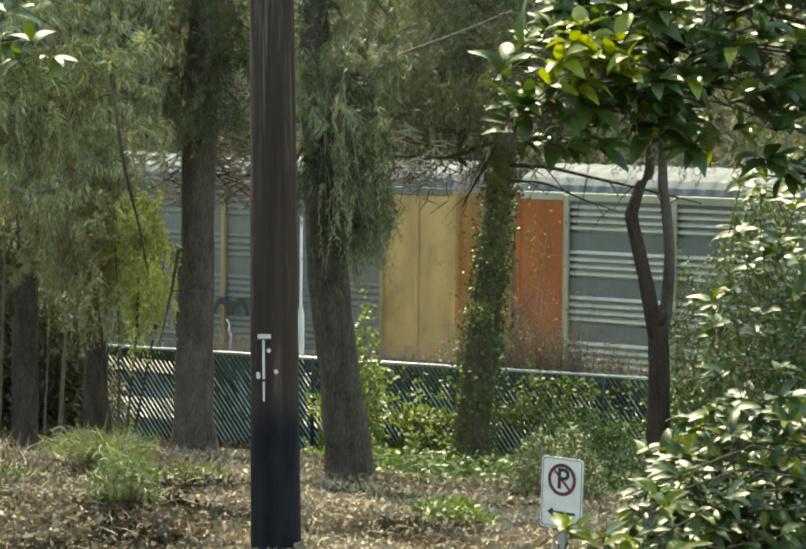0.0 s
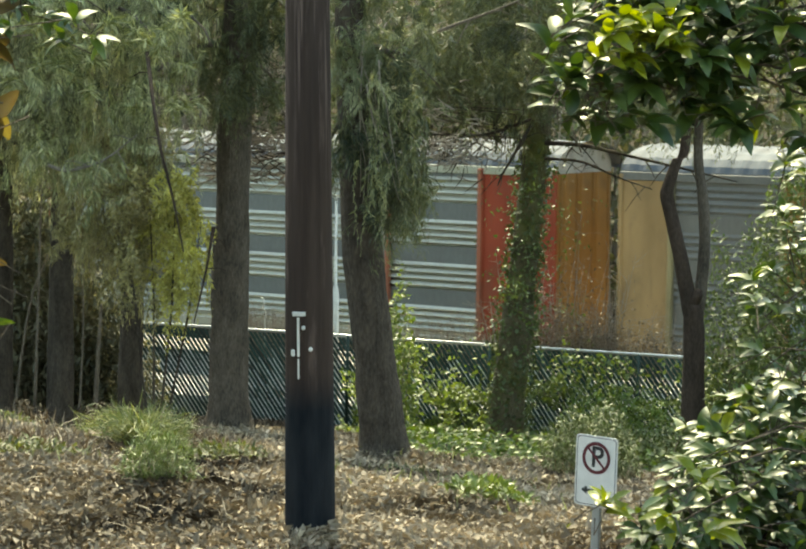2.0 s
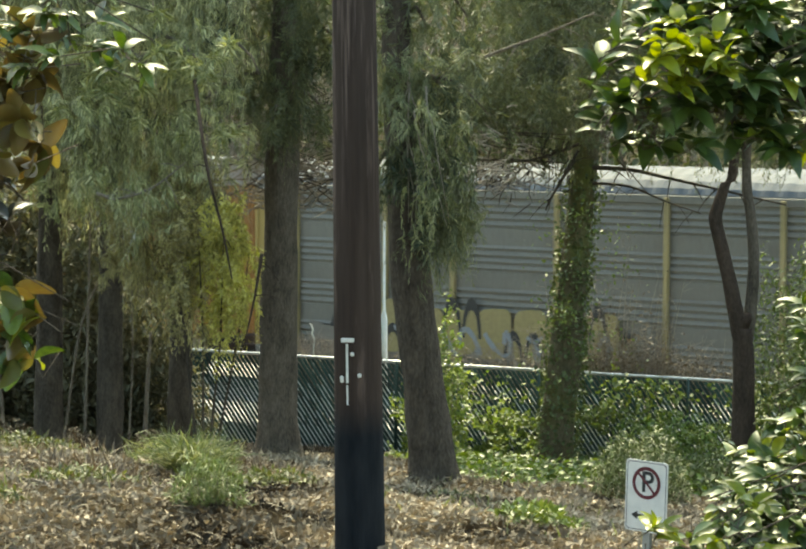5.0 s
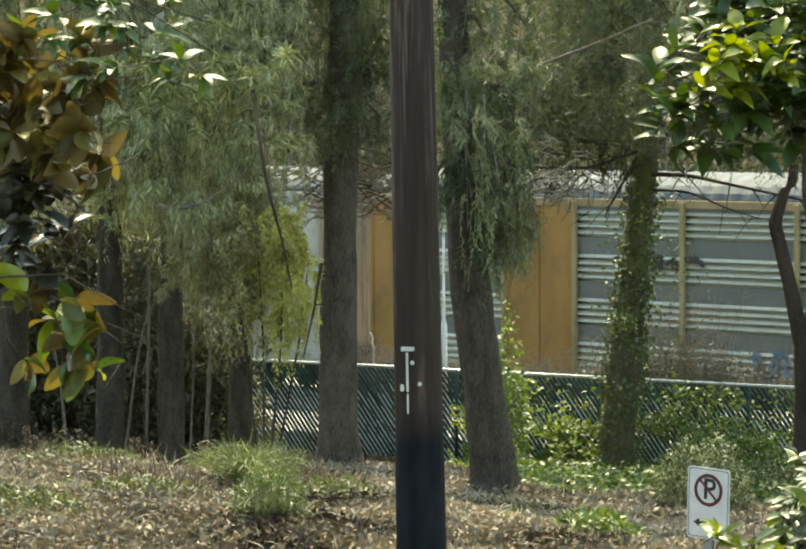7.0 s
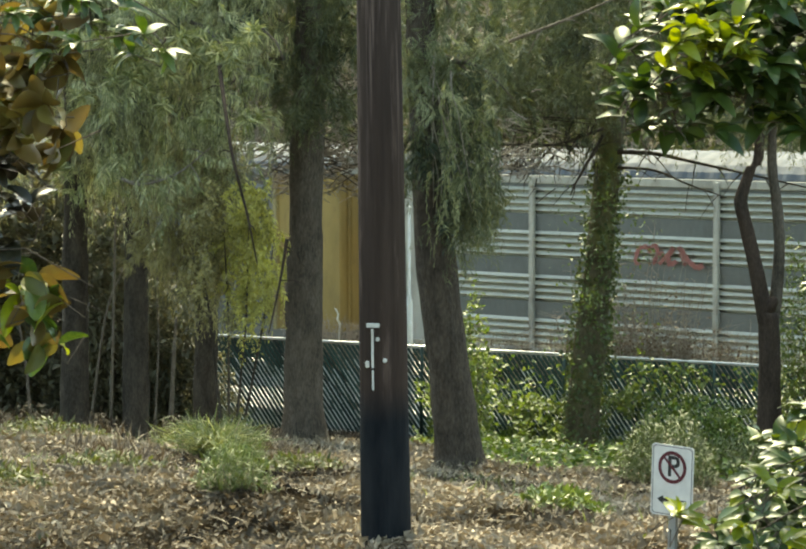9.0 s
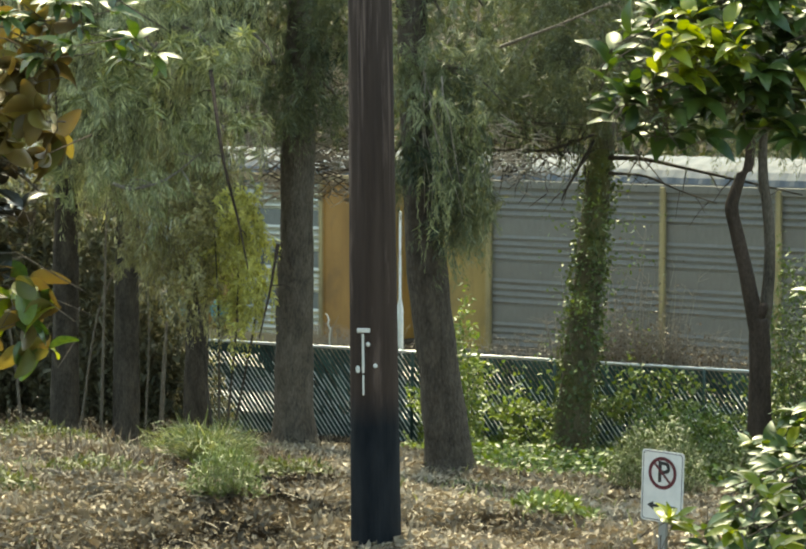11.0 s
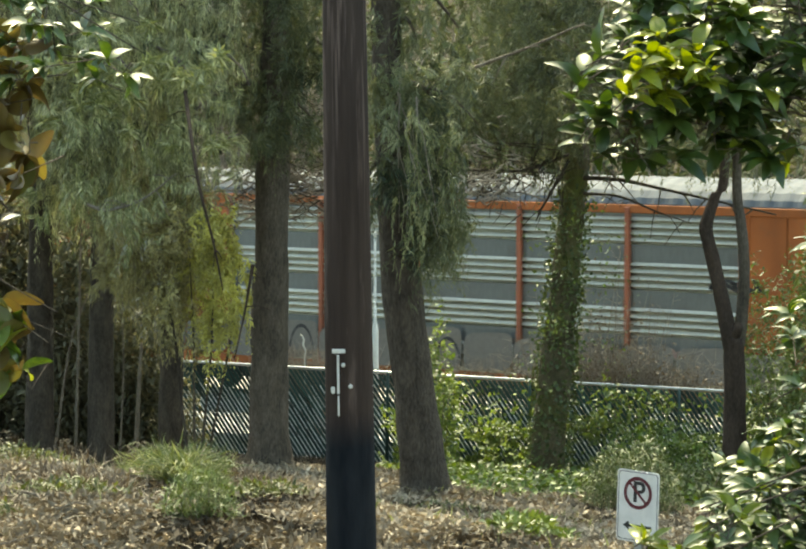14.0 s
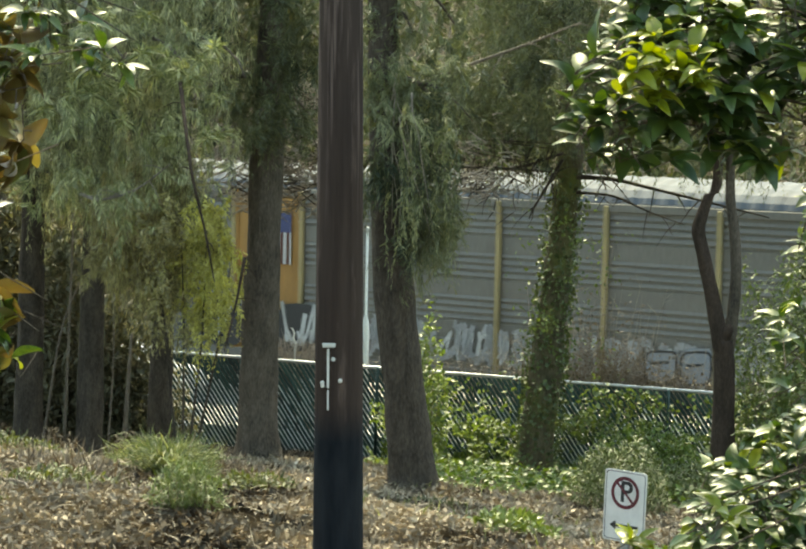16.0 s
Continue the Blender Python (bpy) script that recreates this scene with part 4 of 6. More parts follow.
def fronds(anchors, stem, leaflet, mat, name, pairs=11, wide=0.13):
    """Feathery sprays: leaflets in two rows along short drooping stems."""
    n = len(anchors)
    t = np.linspace(0.05, 1, pairs)[None, :, None]
    d = RNG.normal(size=(n, 1, 3)) * np.array([1.0, 0.5, 0.25]) + np.array([0, -0.3, -0.15])
    d = d / np.linalg.norm(d, axis=2, keepdims=True)
    ln = stem * RNG.uniform(0.6, 1.3, (n, 1, 1))
    line = anchors[:, None, :] + d * ln * t + np.array([0, 0, -0.45]) * ln * t ** 2
    along = np.gradient(line, axis=1)
    along = along / np.linalg.norm(along, axis=2, keepdims=True)
    side = np.cross(along, np.array([0, -0.55, 0.85]))
    side = side / np.maximum(1e-6, np.linalg.norm(side, axis=2, keepdims=True))
    pos, ax, L = [], [], []
    for sgn in (1, -1):
        a = along * 0.75 + side * sgn * 0.8 + np.array([0, 0, -0.35]) + RNG.normal(size=along.shape) * 0.12
        pos.append(line.reshape(-1, 3))
        ax.append(a.reshape(-1, 3))
        L.append((leaflet * np.sin(0.5 + 2.3 * t) * RNG.uniform(0.8, 1.2, (n, pairs, 1))).reshape(-1))
    pos, ax, L = np.concatenate(pos), np.concatenate(ax), np.concatenate(L)
    up = RNG.normal(size=pos.shape) * 0.25 + np.array([0, -0.45, 0.9])
    return leaves(name, pos, ax, up, L, L * wide, mat, simple=True)


def box_points(n, x, y, z):
    return np.stack([RNG.uniform(*x, n), RNG.uniform(*y, n), RNG.uniform(*z, n)], 1)


def clumped(p, scale=0.75, cut=-0.02):
    """Keeps the points that fall in clumps, so that gaps open between sprays."""
    keep = [noise.noise(Vector(v) * scale) > cut for v in p]
    return p[np.array(keep, bool)]


def limb_anchors(start, end, n, sag=0.25, jitter=0.25):
    t = RNG.uniform(0.12, 1, n)
    a, b = np.array(start), np.array(end)
    p = a + (b - a) * t[:, None]
    p[:, 2] -= sag * (t ** 2)
    return p + RNG.normal(size=p.shape) * jitter * np.array([0.6, 1.0, 0.4])


def conifer(x, y, ctrl, limbs, mat, label, bark_mat, per=54, leaf_len=0.14, count=26, lens=(0.35, 1.0), fill=(), top=(6.5, 13.0), spread=2.8, dense=3000, lean=0.3, fluff=0.62, thin=(0.09, 0.17)):
    """fill: boxes (x, y, z ranges, number of sprays) that the limbs reach; top: heights of the unseen upper crown."""
    tree = thing("conifer_tree", pose(0, 0, 0), label, "tree", "trees by the fence")
    part("trunk", trunk_mesh("trunk", ctrl, bark_mat, seed=int(abs(x) * 10) + 1), tree, "rough brown trunk")
    anchors = []
    for (sx, sy, sz), (ex, ey, ez), r in limbs:
        g = Geo()
        pts = [(sx + (ex - sx) * t, sy + (ey - sy) * t, sz + (ez - sz) * t + 0.18 * math.sin(t * 3.1) - 0.25 * t * t) for t in np.linspace(0, 1, 8)]
        g.tube(pts, [r * (1 - 0.8 * t) for t in np.linspace(0, 1, 8)], 6)
        part("limb", g.done("limb", bark_mat, True), tree)
        anchors.append(limb_anchors((sx, sy, sz), (ex, ey, ez), count))
    for bx, by, bz, n in fill:
        anchors.append(clumped(box_points(int(n * 1.9), bx, by, bz)))
    a = np.concatenate(anchors)
    part("crown", strands(a, RNG.uniform(*lens, len(a)), mat, "crown", leaf_len, per, 0.07, lean, thin, fluff), tree, "drooping green sprays")
    # Crown above the view, added so its clumps shade and dapple the bank.
    n = int(dense * (top[1] - top[0]) / 7)
    h = RNG.uniform(0, 1, n)
    r = spread * np.sqrt(RNG.uniform(0, 1, n)) * (1.1 - 0.8 * h)
    w = RNG.uniform(0, 2 * np.pi, n)
    clump = 0.5 + 0.5 * np.sin(w * 5 + h * 23)
    keep = RNG.uniform(0, 1, n) < 0.05 + 0.95 * (clump > 0.55)
    pos = np.stack([x + r * np.cos(w), y + r * np.sin(w), top[0] + h * (top[1] - top[0]) - r * 0.25], 1)[keep]
    L = RNG.uniform(0.2, 0.42, len(pos))
    part("upper_crown", leaves("upper_crown", pos, unit(len(pos)) + np.array([0, 0, -0.5]), unit(len(pos)), L, L * 0.4, mat, simple=True), tree)
    return tree


def rand_limbs(rnd, x, y, zs, reach, n, towards=None):
    out = []
    for i in range(n):
        z = zs[0] + (zs[1] - zs[0]) * (i + rnd.random()) / n
        a = rnd.uniform(0, 2 * math.pi) if towards is None else rnd.gauss(towards, 0.8)
        r = rnd.uniform(*reach)
        out.append(((x, y, z), (x + r * math.cos(a), y + r * math.sin(a) * 0.7, z + rnd.uniform(-0.35, 0.25)), 0.05))
    return out


def build_trees():
    rnd = random.Random(5)
    # the two big trunks beside the pole
    z = gz(-1.67, 40)
    lim = rand_limbs(rnd, -1.58, 40, (2.3, 7.2), (0.8, 2.4), 16)
    conifer(-1.6, 40, [(-1.67, 40, z - 0.25, 0.47), (-1.67, 40, z + 0.02, 0.42), (-1.67, 40, z + 0.45, 0.345), (-1.66, 40, -1.6, 0.315), (-1.62, 40, 0.9, 0.285), (-1.55, 40, 3.0, 0.25), (-1.53, 40, 7.6, 0.13)],
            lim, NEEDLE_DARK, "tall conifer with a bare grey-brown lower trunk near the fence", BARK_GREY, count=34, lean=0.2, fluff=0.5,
            fill=[((-3.1, -0.2), (38.6, 41), (3.3, 5.6), 260), ((-2.3, -1.15), (38.5, 39.4), (2.55, 4.8), 80)], dense=5000)
    z = gz(0.66, 29)
    lim = rand_limbs(rnd, 0.27, 29, (2.1, 6.1), (0.45, 1.25), 12)
    lim += [((0.36, 29, 2.65), (1.0, 28.3, 2.3), 0.035), ((0.36, 29, 2.0), (0.84, 28.5, 1.75), 0.035), ((0.36, 29, 3.0), (1.3, 28.6, 2.9), 0.035), ((0.36, 29, 2.4), (0.7, 28.4, 2.15), 0.035)]
    lean_tree = conifer(0.66, 29, [(0.71, 29, z - 0.2, 0.36), (0.69, 29, z + 0.02, 0.325), (0.665, 29, z + 0.28, 0.28), (0.545, 29, -0.53, 0.255), (0.405, 29, 0.7, 0.235), (0.316, 29, 1.76, 0.212), (0.21, 29, 3.87, 0.175), (0.176, 29, 6.5, 0.09)],
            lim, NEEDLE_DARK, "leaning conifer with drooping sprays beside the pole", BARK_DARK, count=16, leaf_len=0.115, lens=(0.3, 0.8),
            fill=[((0.0, 1.3), (28.0, 29.9), (2.9, 5.2), 170), ((-0.05, 0.62), (28.0, 28.6), (2.35, 4.6), 110), ((0.55, 1.1), (28.1, 29.2), (1.1, 2.2), 75)], spread=3.6, dense=4500, lean=0.15, fluff=0.45)
    part("knot", Geo().tube([(0.38, 28.9, 1.12), (0.47, 28.77, 1.19), (0.53, 28.72, 1.2), (0.56, 28.71, 1.19)], [0.12, 0.10, 0.06, 0.02], 9).done("knot", BARK_DARK, True), lean_tree)
    droop = thing("hanging_bough", pose(0, 0, 0), "pale drooping evergreen bough beside the utility pole", "bough", "hanging boughs")
    for j in range(9):
        x0, y0, z0 = rnd.uniform(0.28, 0.6), rnd.uniform(27.7, 28.4), rnd.uniform(2.4, 3.2)
        dx, ln = rnd.gauss(0.05, 0.13), rnd.uniform(0.6, 1.7)
        pts = [(x0, y0, z0)] + [(x0 + dx * u + rnd.gauss(0, 0.03), y0, z0 - 0.06 - ln * u) for u in (0.12, 0.3, 0.5, 0.75, 1.0)]
        part("sprig", Geo().tube(pts, [0.012, 0.010, 0.009, 0.007, 0.005, 0.003], 5).done("sprig", TWIG_PALE, True), droop)
    a = np.stack([RNG.uniform(0.3, 0.95, 34), RNG.uniform(27.5, 28.2, 34), RNG.uniform(1.6, 2.9, 34)], 1)
    part("sprays", strands(a, RNG.uniform(0.4, 1.1, 34), NEEDLE_OLIVE, "sprays", 0.09, 56, 0.03, 0.05, (0.12, 0.22), 0.34), droop)
    a = clumped(np.stack([RNG.uniform(0.1, 1.1, 190), RNG.uniform(27.9, 28.6, 190), RNG.uniform(1.5, 3.1, 190)], 1), 2.6, 0.14)
    low = np.interp(a[:, 0], [0.1, 0.4, 0.6, 0.85, 1.15], [1.75, 1.55, 1.1, 0.95, 1.25])
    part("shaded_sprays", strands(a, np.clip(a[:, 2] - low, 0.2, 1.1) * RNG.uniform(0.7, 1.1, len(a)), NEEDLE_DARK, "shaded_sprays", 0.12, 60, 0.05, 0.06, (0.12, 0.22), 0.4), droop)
    fr = clumped(box_points(60, (0.05, 1.2), (27.4, 28.3), (2.5, 3.4)), 1.8, 0.0)
    part("needle_foliage", fronds(fr, 0.26, 0.11, NEEDLE_OLIVE, "needle_foliage"), droop, "dull green feathery sprays")
    # thin dark conifer filling the top, right of the pole
    lim = rand_limbs(rnd, 3.55, 43.6, (2.3, 7.0), (0.8, 2.9), 20, math.pi * 1.05)
    z = gz(3.25, 44)
    conifer(3.3, 44, [(3.2, 44, z - 0.2, 0.42), (3.25, 44, z + 0.3, 0.34), (3.5, 44, -1.3, 0.28), (3.76, 44, 1.5, 0.235), (3.9, 44, 3.4, 0.2), (4.0, 44, 7.5, 0.1)],
            lim, NEEDLE_DARK, "ivy-grown tree with dark evergreen crown by the fence", BARK_MOSS, count=30,
            fill=[((0.6, 2.2), (40, 43), (2.5, 3.6), 260), ((2.0, 4.6), (39, 43), (2.6, 6.0), 520), ((4.2, 6.6), (39, 43), (2.2, 4.2), 320), ((4.2, 7.5), (42, 46), (3.0, 6.0), 260), ((5.9, 9.5), (41, 45), (1.9, 4.5), 420)])
    # evergreen group on the shady side
    fills = ([((-7.0, -5.3), (41, 44.5), (3.0, 6.0), 150)], [((-5.9, -4.0), (41, 44), (2.2, 6.0), 200)], [((-4.6, -2.2), (41, 44.5), (1.8, 6.0), 220)], [((-9.3, -7.0), (42, 46), (2.3, 6.0), 170)])
    for (x, y, r), fill in zip(((-6.32, 46, 0.24), (-5.1, 45.5, 0.22), (-3.85, 46.5, 0.21), (-8.2, 46, 0.28)), fills):
        z = gz(x, y)
        lim = rand_limbs(rnd, x, y - 0.5, (1.2, 6.5), (0.8, 2.4), 16, -math.pi / 2)
        nearer(conifer(x, y, [(x, y, z - 0.9, r * 1.35), (x, y, z + 0.2, r * 1.15), (x + 0.05, y, -0.5, r), (x + 0.1, y, 3.0, r * 0.8), (x + 0.1, y, 7.5, r * 0.4)],
                lim, NEEDLE, "evergreen tree with long drooping green sprays", BARK_DARK, count=26, lens=(0.5, 1.6), fill=fill, leaf_len=0.17, per=60, dense=6000, spread=3.3, lean=0.11, fluff=0.33, thin=(0.08, 0.17)), 0.88)
    # sunlit tufts at the ends of the upper boughs, sunlight put into their colour
    tufts = thing("conifer_bough", pose(0, 0, 0), "evergreen bough ends with bright green starry needle tufts", "bough", "hanging boughs")
    for j in range(5):
        x0 = -6.2 + j * 0.95
        pts = [(x0 - 0.4, 42.0, 3.9), (x0, 41.0, 3.75), (x0 + 0.3, 40.2, 3.5), (x0 + 0.45, 39.6, 3.2)]
        part("bough", Geo().tube(pts, [0.04, 0.03, 0.02, 0.01], 6).done("bough", BARK_GREY, True), tufts)
    fr = clumped(np.concatenate([box_points(300, (-6.4, -2.5), (39.3, 40.8), (2.3, 4.3)), box_points(55, (-4.9, -3.0), (39.8, 40.8), (0.6, 2.3))]), 1.1, 0.14)
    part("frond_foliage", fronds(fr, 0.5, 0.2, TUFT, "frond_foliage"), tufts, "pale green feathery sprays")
    c = np.stack([RNG.uniform(-6.0, -2.4, 105), RNG.uniform(39.2, 41.2, 105), RNG.normal(3.3, 0.42, 105)], 1)[:45]
    c = np.repeat(c, 60, 0) + RNG.normal(size=(45 * 60, 3)) * 0.03
    d = unit(len(c)) * np.array([1, 1, 0.6]) + np.array([0, 0, -0.15])
    L = RNG.uniform(0.16, 0.34, len(c))
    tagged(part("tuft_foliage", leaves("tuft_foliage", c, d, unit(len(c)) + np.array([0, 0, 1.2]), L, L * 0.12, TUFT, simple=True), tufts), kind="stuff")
    nearer(tufts, 0.88)
    # forked leafless tree
    tree = thing("forked_tree", pose(0, 0, 0), "slender forked tree with reddish-brown bark by the fence", "tree", "trees by the fence")
    z = gz(6.1, 40)
    part("trunk", trunk_mesh("trunk", [(6.12, 40, z - 0.2, 0.28), (6.12, 40, z + 0.3, 0.22), (6.13, 40, -2.0, 0.185), (6.09, 40, -1.0, 0.16)], BARK_RED, seed=3), tree)
    part("limb", trunk_mesh("limb", [(6.08, 40, -1.2, 0.15), (5.98, 40, -0.75, 0.13), (5.86, 40, -0.2, 0.12), (5.73, 40, 0.35, 0.115), (5.62, 40, 0.8, 0.11), (5.66, 40, 1.05, 0.10), (5.78, 40, 1.4, 0.09), (5.92, 40, 1.8, 0.08), (5.95, 40, 4.5, 0.04)], BARK_RED, seed=4), tree)
    part("limb", trunk_mesh("limb", [(6.16, 40.05, -1.3, 0.11), (6.24, 40.1, -0.7, 0.10), (6.28, 40.1, 0.1, 0.09), (6.22, 40.1, 0.9, 0.085), (6.14, 40.1, 1.7, 0.08), (6.2, 40.1, 4.5, 0.04)], BARK_GREY, seed=5), tree)
    part("stub", Geo().tube([(6.05, 40, -1.05), (6.16, 39.9, -0.8), (6.2, 39.88, -0.74)], [0.12, 0.09, 0.03], 8).done("stub", BARK_RED, True), tree)
    # thin saplings
    for pts, r in (([(-5.9, 44.6, None), (-5.55, 44.6, -1.6), (-5.2, 44.6, -0.6)], 0.03), ([(-5.45, 44.4, None), (-5.35, 44.4, -1.0), (-5.3, 44.4, 0.8)], 0.032),
                   ([(-4.9, 44.2, None), (-4.8, 44.2, -1.5), (-4.7, 44.2, -0.2)], 0.03), ([(-4.35, 44.4, None), (-4.25, 44.4, -2.2), (-4.2, 44.4, -1.5)], 0.05),
                   ([(-6.9, 44.4, None), (-7.0, 44.4, -2.4), (-7.15, 44.4, -1.4)], 0.035), ([(-4.6, 44.0, None), (-4.5, 44, -2.0), (-4.52, 44, -0.5)], 0.022)):
        s = thing("sapling", pose(0, 0, 0), "thin bare grey sapling stem among the evergreens", "sapling", "saplings")
        p3 = [(x, y, gz(x, y) - 0.1 if zz is None else zz, r * (1 - 0.25 * i)) for i, (x, y, zz) in enumerate(pts)]
        part("stem", trunk_mesh("stem", p3, CANE, 7), s)


build_trees()


def trunk_ivy():
    """Ivy leaves clothing the mossy trunk."""
    n = 3000
    z = RNG.uniform(-4.3, 1.7, n)
    xc = np.interp(z, [-4.4, -1.3, 1.5, 3.4], [3.25, 3.5, 3.76, 3.9])
    r = np.interp(z, [-4.4, -1.3, 1.5], [0.42, 0.33, 0.27]) + RNG.exponential(0.04, n)
    a = RNG.uniform(0, 2 * np.pi, n)
    pos = np.stack([xc + r * np.cos(a), 44 + r * np.sin(a), z], 1)
    keep = RNG.uniform(0, 1, n) < np.interp(z, [-4.3, -2.0, -0.5, 0.3, 1.6], [1.0, 0.9, 0.9, 0.8, 0.5])
    pos = pos[keep]
    L = RNG.uniform(0.05, 0.115, len(pos))
    ob = new("trunk_ivy", leaves("trunk_ivy", pos, unit(len(pos)) + np.array([0, -0.2, -0.4]), unit(len(pos)) + np.array([0, -0.8, 0.3]), L, L * 0.75, IVY_TRUNK))
    tagged(ob, "green ivy clinging round the mossy tree trunk", "ivy", kind="stuff")


def side_sprays():
    """Loose leafy shoots that stand out from the ivy-grown trunk."""
    p = clumped(box_points(2600, (2.5, 5.2), (42.4, 43.3), (-2.2, 1.3)), 1.7, 0.05)
    near = np.exp(-((p[:, 0] - np.interp(p[:, 2], [-2.2, 1.3], [3.45, 3.75])) / 0.75) ** 2)
    p = p[RNG.uniform(0, 1, len(p)) < near]
    L = RNG.uniform(0.05, 0.11, len(p))
    ob = new("leafy_shoots", leaves("leafy_shoots", p, unit(len(p)) + np.array([0, 0, -0.3]), unit(len(p)), L, L * 0.5, IVY_PALE, simple=True))
    tagged(ob, "thin light green shoots round the ivy-grown trunk", "foliage", kind="stuff")


def bare_branch(pts, r, label="thin dark leafless branch in front of the train", wood=BARK_DARK, k=1.0):
    br = thing("bare_branch", pose(0, 0, 0), label, "branch", "bare branches")
    ctrl = [(*p, r * (1 - 0.7 * i / (len(pts) - 1))) for i, p in enumerate(pts)]
    sp = spline(ctrl, 5)
    part("stem", Geo().tube([p[:3] for p in sp], [max(0.004, p[3]) for p in sp], 6).done("stem", wood, True), br)
    rnd = random.Random(int(abs(pts[0][0]) * 100))
    for p in sp[2:-1:2 if abs(pts[0][0] - pts[-1][0]) > 0.8 else 7]:
        d = Vector((rnd.uniform(-0.5, 0.5), rnd.uniform(-0.2, 0.2), rnd.uniform(-0.5, 0.15)))
        a = Vector(p[:3])
        part("twig", Geo().tube([a, a + d * 0.5 + Vector((0, 0, 0.04)), a + d], [r * 0.35, r * 0.25, 0.004], 5).done("twig", wood, True), br)
    nearer(br, k)


trunk_ivy()
side_sprays()
bare_branch([(3.85, 43.2, 1.58), (4.5, 43.0, 1.55), (5.2, 42.8, 1.40), (6.2, 42.6, 1.18), (7.2, 42.4, 0.95)], 0.045)
bare_branch([(3.85, 43.2, 1.30), (4.5, 43.0, 1.25), (5.1, 42.9, 1.0), (5.75, 42.8, 0.78)], 0.03)
bare_branch([(3.6, 43.2, 1.9), (3.25, 42.8, 1.35), (3.05, 42.8, 1.0), (2.98, 42.8, 0.82)], 0.035)
bare_branch([(3.6, 43.2, 2.0), (2.8, 42.6, 1.75), (2.0, 42.2, 1.65), (1.4, 42.0, 1.35)], 0.03)
bare_branch([(4.2, 42.4, 1.75), (4.45, 42.3, 1.5), (4.75, 42.3, 1.15)], 0.02)
bare_branch([(-3.05, 40.2, 3.1), (-2.88, 39.3, 2.3), (-2.73, 38.9, 1.55), (-2.52, 38.9, 0.7), (-2.36, 38.9, -0.11)], 0.042, "thin dark leafless branch hanging before the yellow shrub", BARK_RED, 0.86)
bare_branch([(-1.88, 39.0, 0.3), (-1.93, 39.0, 0.0), (-2.02, 39.0, -0.5), (-2.19, 39.0, -1.25)], 0.036, "thin dark leafless branch hanging before the yellow shrub", BARK_RED, 0.86)
bare_branch([(0.9, 36.5, 3.15), (1.6, 36.3, 3.45), (2.4, 36.0, 3.75), (3.2, 35.8, 4.1)], 0.04, "pale leafless branch among dark evergreen sprays", CANE)
bare_branch([(-4.75, 40.7, 1.2), (-4.4, 40.6, 1.12), (-3.8, 40.4, 1.3), (-3.2, 40.2, 1.75)], 0.035, "pale leafless branch among the drooping sprays", TWIG_PALE, 0.87)


# ================= shrubs and low growth =================
def willow():
    sh = thing("weeping_shrub", pose(0, 0, 0), "weeping shrub with fine yellow-green leaves in front of the fence", "shrub")
    cx, cy = -2.66, 40.6
    for i in range(4):
        a = i / 3
        g = Geo().tube([(cx - 0.3, cy, gz(cx, cy) - 0.8), (cx - 0.6 + a * 0.9, cy, -1.2), (cx - 0.8 + a * 1.3, cy - 0.1, 0.2 + 0.5 * math.sin(a * 3))], [0.03, 0.02, 0.008], 6)
        part("stem", g.done("stem", BARK_DARK), sh)
    a = box_points(620, (cx - 1.05, cx + 0.75), (cy - 0.7, cy + 0.5), (-1.1, 1.3))
    rag = 1 + RNG.normal(size=620) * 0.35
    # lit and shaded sides of the shrub put into two leaf colours
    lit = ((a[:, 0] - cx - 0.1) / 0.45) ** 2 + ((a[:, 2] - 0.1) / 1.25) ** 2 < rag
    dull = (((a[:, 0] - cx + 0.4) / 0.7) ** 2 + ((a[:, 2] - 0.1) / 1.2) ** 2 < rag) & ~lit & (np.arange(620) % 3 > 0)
    for key, mat, pick, label in (("foliage", WILLOW, lit, "sunlit yellow-green leaves"), ("shaded_foliage", NEEDLE_BROWN, dull, "olive-brown leaves, shade put into their colour")):
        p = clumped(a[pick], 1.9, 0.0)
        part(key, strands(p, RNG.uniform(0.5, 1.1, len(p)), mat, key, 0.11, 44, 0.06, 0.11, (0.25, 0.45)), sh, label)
    nearer(sh, 0.875)


def mound(name, label, cx, cy, rx, ry, h, n, mat, leaf_len, wide=0.5, upright=0.3, base=None, stem=False):
    sh = thing(name, pose(0, 0, 0), label, "shrub", "low growth")
    p = RNG.uniform(-1, 1, (n * 2, 3))
    p = p[(p ** 2).sum(1) < 1][:n]
    lump = np.array([1 + 0.35 * noise.noise(Vector((a * 2.1 + cx, b * 2.1, cy))) for a, b in p[:, :2]])
    x, y = cx + p[:, 0] * rx, cy + p[:, 1] * ry
    z = land(x, y) + np.abs(p[:, 2]) * h * lump + 0.02
    pos = np.stack([x, y, z], 1)
    ax = unit(len(pos)) + np.array([0, 0, upright])
    L = leaf_len * RNG.uniform(0.5, 1.3, len(pos))
    part("foliage", leaves("foliage", pos, ax, unit(len(pos)) * 0.5 + np.array([0, 0, 1.0]), L, L * wide, mat), sh)
    for i in range(6):
        a = i * 1.05
        g = Geo().tube([(cx + 0.1 * math.cos(a), cy, gz(cx, cy) - 0.05), (cx + 0.5 * rx * math.cos(a), cy + 0.4 * ry * math.sin(a), gz(cx, cy) + h * 0.6)], [min(0.012, h * 0.012), min(0.005, h * 0.006)], 5)
        part("stem", g.done("stem", CANE), sh)


